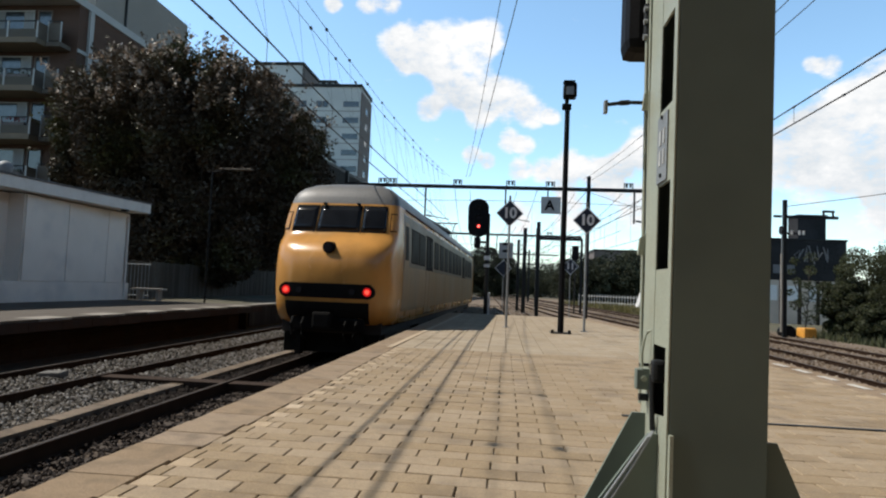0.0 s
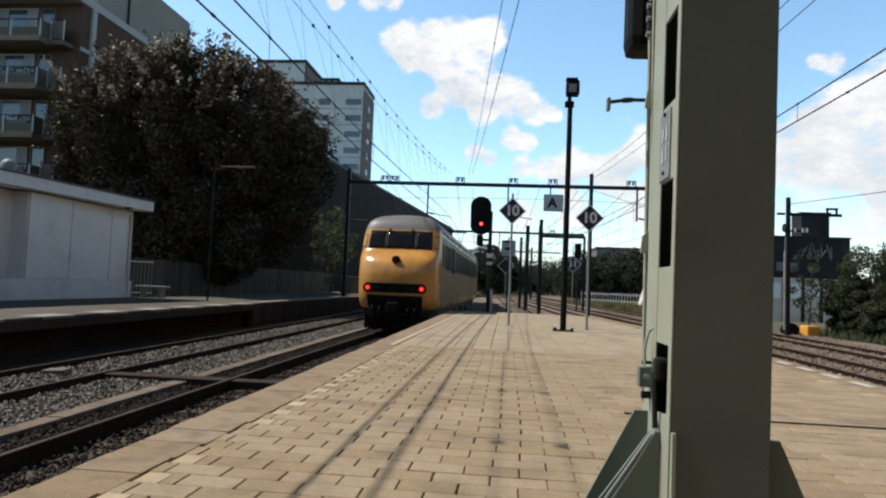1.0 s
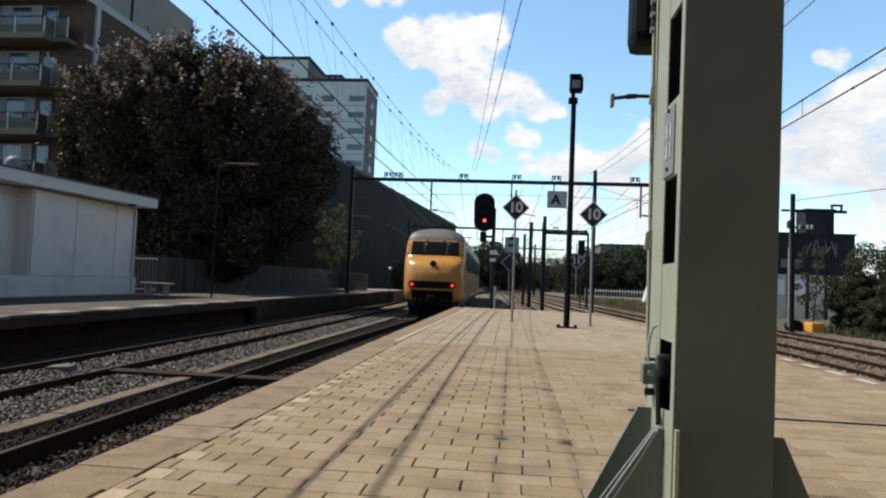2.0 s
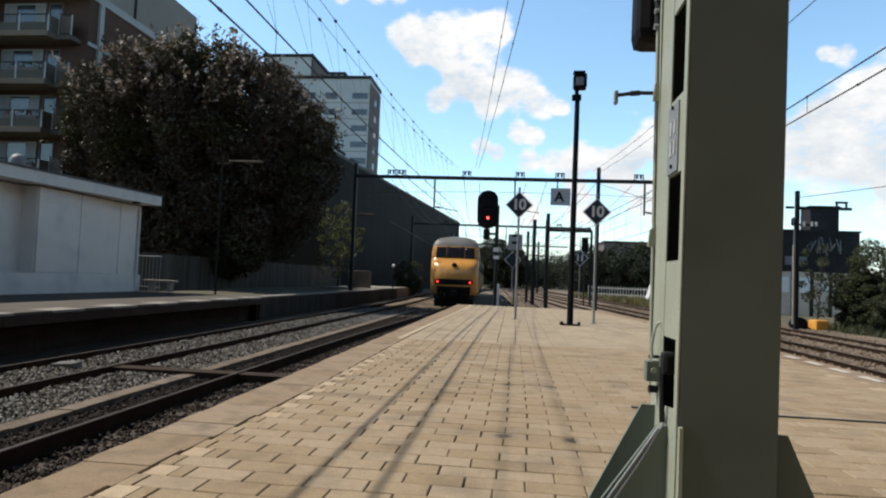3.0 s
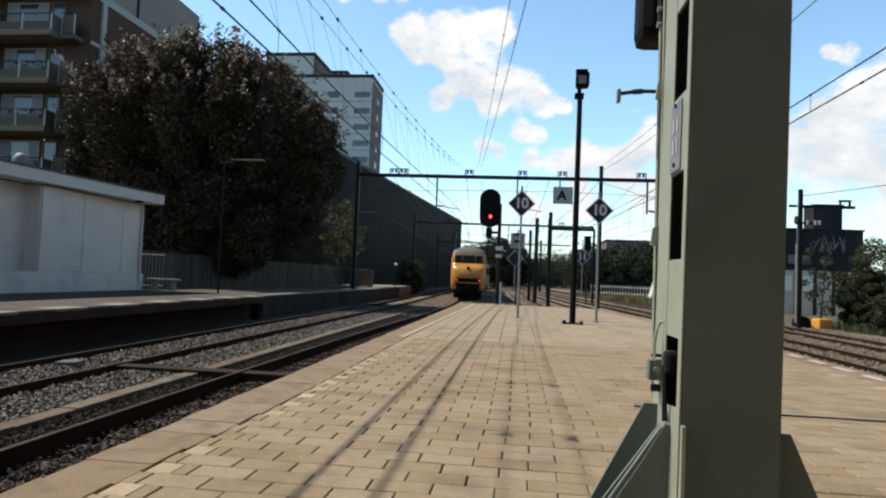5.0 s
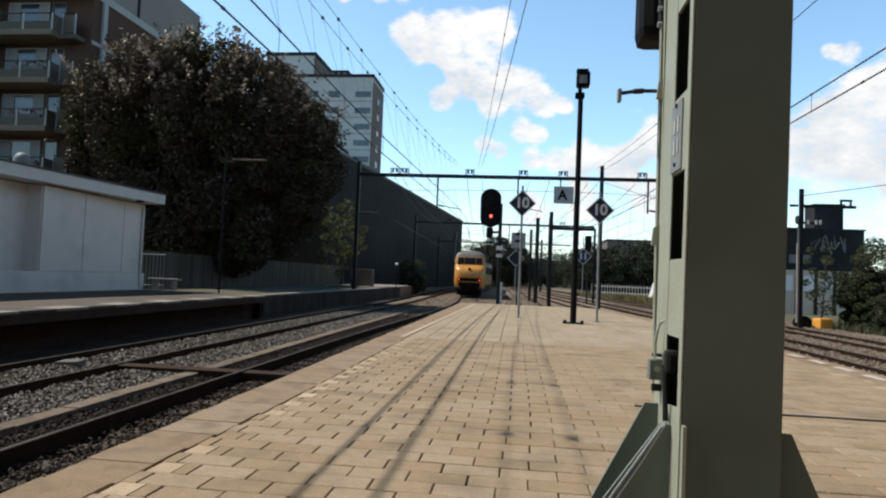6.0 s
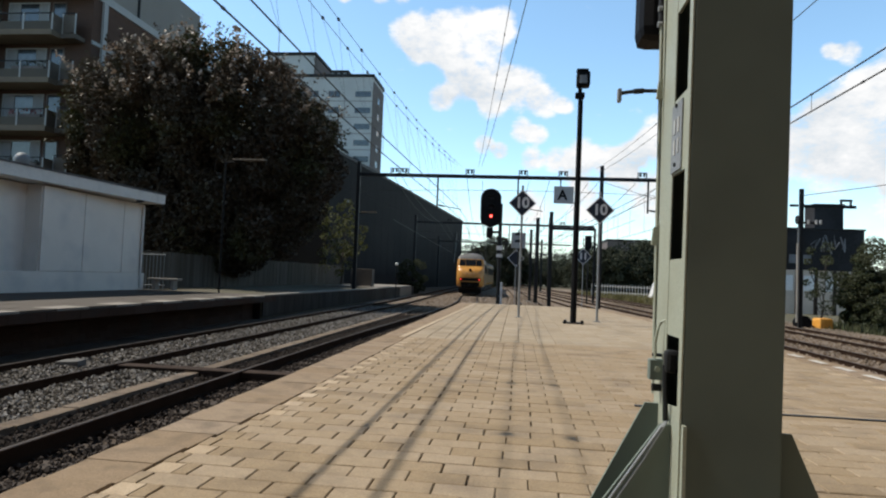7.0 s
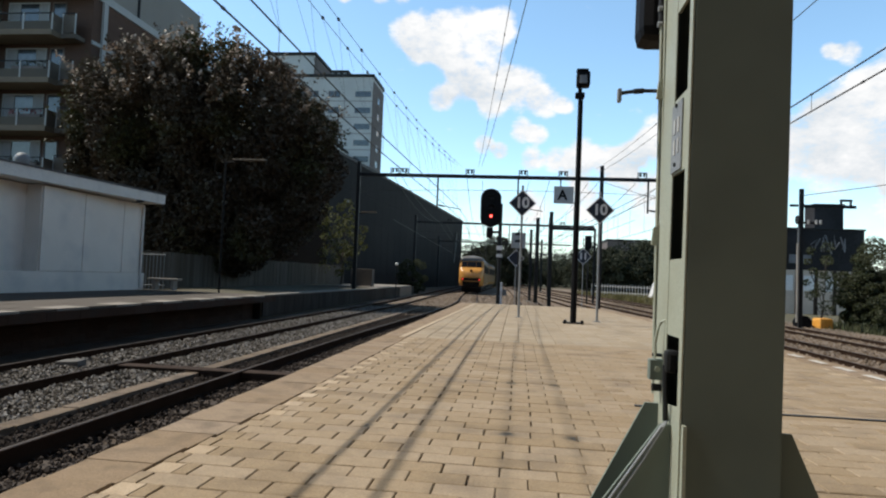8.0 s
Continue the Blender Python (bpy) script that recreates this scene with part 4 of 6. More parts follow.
    for d in (0.0, 0.016):
        wire = [(0.523, 2.17, 0.60), (0.516, 2.12, 0.56), (0.492 + d * 0.4, 2.092, 0.545), (0.42 + d, 2.085, 0.435), (0.34 + d * 1.2, 2.075, 0.315), (0.25 + d * 1.5, 2.06, 0.18), (0.16 + d * 2, 2.05, 0.035)]
        part("earth_cable", bowed(bmesh.new(), wire, 0.0048, 8), M_GALV, p)


near_post()


# ---- signs, lamp, signal on the platform ----
def letters(text, size, depth=0.004):
    cu = bpy.data.curves.new("text", "FONT")
    cu.body, cu.size, cu.align_x, cu.align_y, cu.extrude, cu.offset = text, size, "CENTER", "CENTER", depth, size * 0.034
    ob = bpy.data.objects.new("text", cu)
    scene.collection.objects.link(ob)
    bpy.context.view_layer.update()
    me = bpy.data.meshes.new_from_object(ob.evaluated_get(bpy.context.evaluated_depsgraph_get()))
    bpy.data.objects.remove(ob)
    bpy.data.curves.remove(cu)
    me.materials.clear()
    return me


def flat_letters(name, text, size, material, parent, m):
    me = letters(text, size)
    me.materials.append(material)
    o = new(name, me)
    o.parent = parent
    o.matrix_basis = m
    return o


def diamond_sign(x, y, height, centre, half, text, label, z0=0.0, back=False):
    s = thing("stop_sign", label, "railway sign", pose(x, y, z0), group="diamond stop signs")
    part("pole", rod((0, 0, 0), (0, 0, height), 0.032, seg=10), M_GALV, s)
    part("foot_plate", boxes((-0.09, 0.09, -0.09, 0.09, 0, 0.015), bevel=0.004), M_GALV, s)
    d = lambda h: [(h, centre), (0, centre + h), (-h, centre), (0, centre - h)]
    b = part("board", prism(d(half), -0.062, -0.050), M_SIGNWHITE, s, "white-edged dark diamond board")
    part("face", prism(d(half * 0.90), -0.066, -0.063), M_SIGNBLUE, b)
    if text:
        for k, digit in enumerate(text):
            flat_letters("numeral", digit, half * 1.06, M_SIGNWHITE, b, pose((k - 0.5) * half * 0.50, -0.072, centre, 90, 0, 0))
    return s


def build_signs():
    diamond_sign(0.085, 16.7, 3.52, 3.04, 0.365, "10", "dark diamond sign with white 10 on a thin grey pole")
    diamond_sign(2.07, 16.3, 3.35, 2.86, 0.36, "10", "dark diamond sign with white 10 beside the lamp mast")
    diamond_sign(-0.10, 47, 4.95, 3.55, 0.64, "", "far dark diamond sign beyond the platform end", z0=-0.95)
    diamond_sign(4.85, 47, 5.2, 3.85, 0.62, "11", "far dark diamond sign with white 11", z0=-0.95)


build_signs()


def lamp_mast():
    l = thing("platform_lamp", "tall slender black platform lamp mast with a round head", "lamp post", pose(1.38, 15.23, 0))
    part("base_plate", boxes((-0.24, 0.24, -0.2, 0.2, 0, 0.03), bevel=0.006), M_BLACK, l)
    for x in (-0.2, 0.2):
        part("bolt", rod((x, -0.14, 0.03), (x, -0.14, 0.09), 0.035, seg=8), M_BLACK, l)
    part("pole", rod((0, 0, 0.03), (0.02, 0, 5.5), 0.074, 0.060, 14), M_BLACK, l)
    part("neck", rod((0, 0, 5.5), (0, 0, 5.739), 0.05, seg=12), M_BLACK, l)
    part("collar", boxes((-0.11, 0.11, -0.07, 0.07, 5.46, 5.60), bevel=0.02), M_BLACK, l)
    part("lamp_housing", boxes((-0.09, 0.23, -0.14, 0.16, 5.74, 6.12), bevel=0.06), M_BLACK, l)
    part("lamp_glass", boxes((-0.03, 0.15, -0.152, -0.142, 5.80, 6.00), bevel=0.004), M_GALV, l, "pale lamp glass")
    part("lamp_cap", boxes((-0.10, 0.18, -0.17, 0.10, 6.121, 6.15), bevel=0.012), M_BLACK, l)


lamp_mast()


def signal():
    s = thing("light_signal", "black oval railway light signal showing red", "railway signal", pose(-1.05, 26.0, BED_Z - 0.03))
    part("post", rod((0.30, 0.1, 0), (0.30, 0.1, 5.2), 0.085, 0.075, 12), M_DARKMETAL, s)
    part("footing", boxes((0.0, 0.6, -0.2, 0.4, 0, 0.25), bevel=0.02), M_CONCRETE, s)
    n, pts = 28, []
    for i in range(n):
        a = 2 * math.pi * i / n
        pts.append((0.0 - 0.12 + 0.44 * math.cos(a), 4.98 + 0.42 * math.sin(a) + (0.42 if math.sin(a) > 0 else -0.36)))
    b = part("background_board", prism(pts, 0.0, 0.05), M_BLACK, s, "black oval background board")
    for z, m in ((5.42, M_LENS), (5.02, M_LENS), (4.66, M_RED)):
        part("lens", rod((-0.10, -0.03, z), (-0.10, -0.005, z), 0.082, seg=16), M_REDRIM if m is M_RED else m, b)
        if m is M_RED:
            part("lens_core", rod((-0.10, -0.045, z), (-0.10, -0.031, z), 0.045, seg=16), m, b, "brightly glowing red lens centre")
        hood = bmesh.new()
        for i in range(9):
            a, c = math.pi * i / 9, math.pi * (i + 1) / 9
            tube(hood, (-0.10 + 0.13 * math.cos(a), -0.14, z + 0.13 * math.sin(a)), (-0.10 + 0.13 * math.cos(c), -0.14, z + 0.13 * math.sin(c)), 0.012, seg=6)
            box(hood, -0.10 + 0.13 * math.cos((a + c) / 2) - 0.015, -0.10 + 0.13 * math.cos((a + c) / 2) + 0.015, -0.15, 0.0, z + 0.13 * math.sin((a + c) / 2) - 0.015, z + 0.13 * math.sin((a + c) / 2) + 0.015)
        part("hood", hood, M_BLACK, b)
    part("lower_housing", boxes((-0.27, 0.0, 0.0, 0.25, 3.75, 4.2), bevel=0.05), M_BLACK, s)
    part("bracket", boxes((-0.1, 0.3, 0.08, 0.16, 3.95, 4.05)), M_BLACK, s)
    part("plate", boxes((0.18, 0.42, -0.03, -0.01, 3.25, 3.42)), M_SIGNWHITE, s, "small white plate")
    part("plate", boxes((0.18, 0.42, -0.03, -0.01, 2.95, 3.08)), M_SIGNWHITE, s, "small white plate")


signal()


# ---- overhead line ----
def gantry(y, xl, xr, z, label, r=0.11, drops=(), extra=()):
    g = thing("overhead_gantry", label, "gantry", group="overhead line gantries")
    for x in (xl, xr):
        m = part("mast", boxes((x - r, x + r, y - r, y + r, BED_Z - 0.1, z + 0.85), bevel=0.01), M_DARKMETAL, g)
        part("mast_footing", boxes((x - 0.3, x + 0.3, y - 0.3, y + 0.3, BED_Z - 0.12, BED_Z + 0.12), bevel=0.02), M_CONCRETE, m)
    b = part("beam", boxes((xl, xr + 5.0, y - 0.1, y + 0.1, z - 0.11, z + 0.11), bevel=0.01), M_DARKMETAL, g)
    for x in drops:
        d = part("drop_post", boxes((x - 0.05, x + 0.05, y - 0.05, y + 0.05, z - 2.1, z - 0.11)), M_DARKMETAL, g)
        part("registration_arm", rod((x, y, z - 1.9), (x + 1.6, y, z - 2.15), 0.025, seg=6), M_DARKMETAL, d)
        part("insulator", rod((x + 0.12, y, z - 1.92), (x + 0.45, y, z - 1.97), 0.06, seg=8), M_DARKMETAL, d)
    for x in extra:
        f = bmesh.new()
        box(f, x - 0.30, x + 0.30, y - 0.03, y + 0.03, z + 0.42, z + 0.47)
        for dx in (-0.26, 0.26):
            box(f, x + dx - 0.03, x + dx + 0.03, y - 0.03, y + 0.03, z + 0.11, z + 0.42)
            tube(f, (x + dx * 0.45, y, z + 0.20), (x + dx * 0.45, y, z + 0.42), 0.07, seg=8)
        part("insulator_frame", f, M_DARKMETAL, g)
    return g


gantry(40.0, -10.6, 5.15, 7.55, "dark steel overhead-line portal with insulators and hanging arms", drops=(-5.3, -0.1, 8.0), extra=(-8.19, -7.55, -3.23, 0.2, 2.73, 7.63))
gantry(72.0, -12.0, 3.6, 7.3, "far dark steel overhead-line portal", r=0.14, drops=(-6.6, -1.0, 6.5), extra=(-8, -4, 5))
gantry(110.0, -14.0, 4.2, 7.3, "distant steel overhead-line portal", r=0.16, drops=(-8.0, -2.0, 5.5), extra=(-9, -5, 4))
gantry(150.0, -16.0, 4.6, 7.3, "distant thin overhead-line portal", r=0.18, drops=(-9.0, -3.0, 4.5), extra=(-10,))


def masts():
    def mast(x, y, h, r, label, arm=0.0, z=BED_Z):
        t = thing("line_mast", label, "mast")
        part("mast", boxes((x - r, x + r, y - r, y + r, z - 0.1, z + h), bevel=0.01), M_DARKMETAL, t)
        part("mast_footing", boxes((x - r * 2, x + r * 2, y - r * 2, y + r * 2, z - 0.12, z + 0.15), bevel=0.02), M_CONCRETE, t)
        if arm:
            part("arm", boxes((x, x + arm, y - 0.05, y + 0.05, z + h - 0.95, z + h - 0.8)), M_DARKMETAL, t)
            part("insulator", boxes((x + arm - 0.75, x + arm - 0.2, y - 0.08, y + 0.08, z + h - 0.6, z + h - 0.5)), M_DARKMETAL, t)
            for dx in (-0.7, -0.25):
                part("insulator_post", boxes((x + arm + dx - 0.04, x + arm + dx + 0.04, y - 0.04, y + 0.04, z + h - 0.8, z + h - 0.6)), M_DARKMETAL, t)
        return t

    goods = mast(14.30, 33.5, 7.22, 0.09, "tall dark catenary mast with a side arm on the goods side", arm=2.6)
    part("arm_stub", boxes((13.75, 14.13, 33.45, 33.55, 5.28, 5.40)), M_DARKMETAL, goods)
    part("lower_arm", boxes((14.31, 14.95, 33.46, 33.54, 4.42, 4.52)), M_DARKMETAL, goods)
    part("tension_wheel", rod((14.03, 33.36, 4.6), (14.10, 33.36, 4.6), 0.22, seg=16), M_DARKMETAL, goods, "dark tensioning wheel")
    part("weight_rod", rod((14.10, 33.36, 3.4), (14.10, 33.36, 4.5), 0.02, seg=6), M_GALV, goods)
    part("weight_stack", rod((14.10, 33.36, -0.6), (14.10, 33.36, 3.4), 0.06, seg=10), M_CONCRETE, goods, "grey stack of tension weights")
    for x in (14.62, 15.0, 15.2):
        part("insulator", rod((x, 33.44, 4.40), (x, 33.44, 4.62), 0.07, seg=8), M_FARWHITE, goods, "white ridged insulator")
    mast(2.0, 38.5, 6.25, 0.11, "dark catenary mast beyond the platform end")
    mast(1.6, 52.0, 7.2, 0.15, "dark catenary mast further along the line")
    mast(1.2, 57.0, 6.6, 0.12, "thin dark catenary mast further along the line")
    p = thing("low_portal", "low dark steel signal portal over the side tracks", "portal")
    for x in (3.1, 7.1):
        part("leg", boxes((x - 0.10, x + 0.10, 58.9, 59.1, BED_Z - 0.1, 6.0), bevel=0.01), M_DARKMETAL, p)
    part("beam", boxes((3.1, 7.1, 58.85, 59.15, 5.8, 6.05)), M_DARKMETAL, p)
    s = thing("far_signal", "small black distant signal beside the tracks", "railway signal")
    part("pole", rod((6.3, 57, BED_Z), (6.3, 57, 4.5), 0.07, seg=8), M_DARKMETAL, s)
    part("head", boxes((6.0, 6.6, 56.9, 57.1, 3.9, 5.2), bevel=0.1), M_BLACK, s)
    b = thing("letter_board", "white square board with a black A hung under the portal", "railway sign")
    part("hanger", boxes((2.55, 2.63, 39.96, 40.04, 6.9, 7.5)), M_DARKMETAL, b)
    bd = part("board", boxes((2.17, 3.42, 39.9, 39.95, 5.93, 7.03), bevel=0.01), M_FARWHITE, b)
    flat_letters("letter", "A", 0.85, M_BLACK, bd, pose(2.72, 39.89, 6.45, 90, 0, 0))
    w = thing("notice_board", "pale square board with an unreadable mark beyond the platform", "railway sign")
    part("pole", rod((0.05, 44.0, BED_Z), (0.05, 44.0, 4.5), 0.05, seg=8), M_DARKMETAL, w)
    bd = part("board", boxes((-0.45, 0.55, 43.9, 43.95, 3.2, 4.3), bevel=0.01), M_FARWHITE, w)
    for z in (3.25, 3.75):
        part("mark", boxes((-0.2, 0.3, 43.89, 43.90, z + 0.35, z + 0.55)), M_DARKMETAL, bd)
    k = thing("marker_post", "short white marker post beside the track", "marker post")
    part("post", boxes((-0.72, -0.60, 27.0, 27.12, BED_Z - 0.05, 0.85), bevel=0.01), M_SIGNWHITE, k)
    g = thing("globe_lamp", "small white globe lamp on a thin post by the hall", "lamp post")
    part("pole", rod((-9.75, 50, BED_Z), (-9.75, 50, 1.75), 0.035, seg=8), M_DARKMETAL, g)
    gl = bmesh.new()
    bmesh.ops.create_uvsphere(gl, u_segments=14, v_segments=8, radius=0.13, matrix=pose(-9.75, 50, 1.87))
    part("globe", gl, M_SIGNWHITE, g, "white glass globe", smooth=True)
    bx = part("lineside_box", boxes((-0.9, 0.9, -0.3, 0.3, 0, 0.35), bevel=0.03), M_SIGNWHITE, at=pose(-0.5, 31.5, BED_Z - 0.03))
    tagged(bx, "low pale lineside cable box beyond the platform end", "cable box")


masts()


def wires():
    def wire(name, label, pts, r):
        tagged(part(name, bowed(bmesh.new(), pts, r, 6), M_WIRE), label, "overhead wire")

    def sag(a, b, drop, n=14):
        a, b = Vector(a), Vector(b)
        return [a.lerp(b, i / n) - Vector((0, 0, 4 * drop * (i / n) * (1 - i / n))) for i in range(n + 1)]

    for way, nm, off, lo, hi in ((way1, "near track", -0.12, 4.58, 5.08), (straight(6.2, -0.065, 25), "third track", -0.05, 4.85, 5.22)):
        ys = list(range(-12, 130, 6))
        wire("contact_wire", "dark copper contact wire over the " + nm, [(way(y) + off, y, lo) for y in ys], 0.015)
        wire("auxiliary_wire", "dark copper carrier wire over the " + nm, [(way(y) + off, y, hi) for y in ys], 0.015)
        d = bmesh.new()
        for y in range(2, 60, 4):
            tube(d, (way(y) + off, y, lo), (way(y) + off, y, hi), 0.006, seg=5)
            box(d, way(y) + off - 0.016, way(y) + off + 0.016, y - 0.05, y + 0.05, hi - 0.018, hi + 0.018)
            box(d, way(y + 2) + off - 0.016, way(y + 2) + off + 0.016, y + 1.95, y + 2.05, lo - 0.018, lo + 0.018)
        tagged(part("dropper_clips", d, M_WIRE), "short droppers and clips between the wires", "overhead wire", kind="stuff")
    for way, nm in ((way1, "near track"), (straight(-7.88, -0.03, 40), "second track"), (straight(6.2, -0.065, 25), "third track")):
        far = [sag((way(y), y, 7.7), (way(y + 38), y + 38, 7.7), 0.8) for y in (40, 78)]
        wire("messenger_wire", "sagging messenger wire over the " + nm, far[0] + far[1][1:], 0.018)
    for x, bend in ((-7.88, -0.03), (2.2, -0.03), (9.5, -0.065)):
        w = straight(x, bend, 30)
        wire("contact_wire", "far copper contact wire beyond the portal", [(w(y), y, 4.62) for y in range(40, 152, 8)], 0.016)
        d = bmesh.new()
        for k, y0 in enumerate((40, 72, 110)):
            for m in range(1, 8):
                f = m / 8
                y = y0 + f * (32 if k == 0 else 38)
                tube(d, (w(y), y, 4.62), (w(y), y, 7.4 - 4 * 0.9 * f * (1 - f)), 0.008, seg=4)
        tagged(part("far_droppers", d, M_WIRE), "thin droppers hanging along the far overhead line", "overhead wire", kind="stuff")
        for y0, y1 in ((40, 72), (72, 110), (110, 150)):
            wire("messenger_wire", "far sagging messenger wire beyond the portal", sag((w(y0), y0, 7.4), (w(y1), y1, 7.4), 0.9, 8), 0.016)
    wire("feeder_wire", "sagging feeder wire with clips up to the portal", sag((-5.7, -20, 9.0), (-4.05, 40, 8.25), 1.6, 20), 0.007)
    wire("feeder_wire", "sagging feeder wire with clips up to the portal", sag((-5.2, -20, 9.2), (-3.75, 40, 8.2), 1.7, 20), 0.007)
    wire("feeder_wire", "feeder wire slanting across to the portal", sag((2.48, -14, 7.2), (-2.5, 40, 8.2), 0.9, 20), 0.010)
    wire("feeder_wire", "feeder wire slanting across to the portal", sag((2.08, -14, 7.6), (-2.7, 40, 8.2), 0.9, 20), 0.008)
    beads = bmesh.new()
    for (a, b, dr) in (((2.48, -14, 7.2), (-2.5, 40, 8.2), 0.9), ((2.08, -14, 7.6), (-2.7, 40, 8.2), 0.9), ((6.7, -13.9, 8.2), (5.0, 40, 8.0), 1.2), ((6.3, -13.9, 8.4), (4.8, 40, 8.2), 1.2)):
        for f in (0.44, 0.47, 0.54, 0.60, 0.63, 0.72, 0.78, 0.88):
            c = Vector(a).lerp(Vector(b), f) - Vector((0, 0, 4 * dr * f * (1 - f)))
            box(beads, c.x - 0.016, c.x + 0.016, c.y - 0.04, c.y + 0.04, c.z - 0.016, c.z + 0.016)
    for (a, b, dr) in (((-5.7, -20, 9.0), (-4.05, 40, 8.25), 1.6), ((-5.2, -20, 9.2), (-3.75, 40, 8.2), 1.7)):
        for i in range(20, 58, 2):
            f = i / 60
            c = Vector(a).lerp(Vector(b), f) - Vector((0, 0, 4 * dr * f * (1 - f)))
            box(beads, c.x - 0.026, c.x + 0.026, c.y - 0.05, c.y + 0.05, c.z - 0.026, c.z + 0.026)
            tube(beads, c, (way1(c.y) - 0.12, c.y, 5.08), 0.003, seg=4)
    for x0, x1, z in ((6.7, 5.0, 8.0), (6.3, 4.8, 8.2)):
        wire("feeder_wire", "sagging feeder wire on the goods side", sag((x0, -13.9, z + 0.2), (x1, 40, z), 1.2, 20), 0.010)
    wire("stay_wire", "thin stay wire from the mast to the added side wall", sag((14.3, 33.5, 5.85), (34.0, 14, 8.6), 0.3, 10), 0.02)
    for y, x0, x1, z in ((72, -12.0, 9.0, 6.2), (72, -12.0, 9.0, 5.4), (110, -14.0, 9.2, 6.4), (110, -14.0, 9.2, 5.3), (150, -16.0, 9.5, 6.3)):
        wire("span_wire", "thin span wire under a far portal", sag((x0, y, z), (x1, y, z + 0.1), 0.15, 8), 0.02)
    for x in (-2.4, 0.6, 4.3, 7.2):
        w = straight(x, -0.045, 40)
        for y0, y1 in ((40, 72), (72, 110), (110, 150)):
            wire("messenger_wire", "far sagging messenger wire over the fan of tracks", sag((w(y0), y0, 7.3), (w(y1), y1, 7.3), 0.8, 8), 0.014)
            wire("contact_wire", "far contact wire over the fan of tracks", [(w(y0), y0, 5.0), (w(y1), y1, 5.0)], 0.014)
            for f in (0.2, 0.35, 0.5, 0.65, 0.8):
                y = y0 + f * (y1 - y0)
                tube(beads, (w(y), y, 5.0), (w(y), y, 7.3 - 3.2 * f * (1 - f)), 0.008, seg=4)
    tagged(part("hanger_clips", beads, M_WIRE), "small clips and thin hangers along the overhead wires", "overhead wire", kind="stuff")
    wire("span_wire", "thin span wire under the portal", sag((-10.6, 40, 6.4), (10.1, 40, 6.5), -0.25, 10), 0.014)
    wire("span_wire", "slanting stay wire under the portal", [(5.1, 40, 7.4), (10.0, 40, 5.9)], 0.014)


wires()


# ---- buildings ----
def window_unit(parent, x0, x1, z0, z1, y, axis="y", sign=-1, frame_m=None):
    """A framed window standing on a wall plane, facing along an axis."""
    w = new("window")
    w.parent = parent
    fm = frame_m or M_FRAME

    def slab(a0, a1, b0, b1, d0, d1):
        lo, hi = sorted((y + sign * d0, y + sign * d1))
        return (a0, a1, lo, hi, b0, b1) if axis == "y" else (lo, hi, a0, a1, b0, b1)

    t = 0.08
    part("frame", boxes(slab(x0, x1, z0, z0 + t, 0, 0.08), slab(x0, x1, z1 - t, z1, 0, 0.08), slab(x0, x0 + t, z0 + t, z1 - t, 0, 0.08), slab(x1 - t, x1, z0 + t, z1 - t, 0, 0.08)), fm, w)
    part("pane", boxes(slab(x0 + t, x1 - t, z0 + t, z1 - t, 0.0, 0.03)), M_WINDOW, w)
    return w


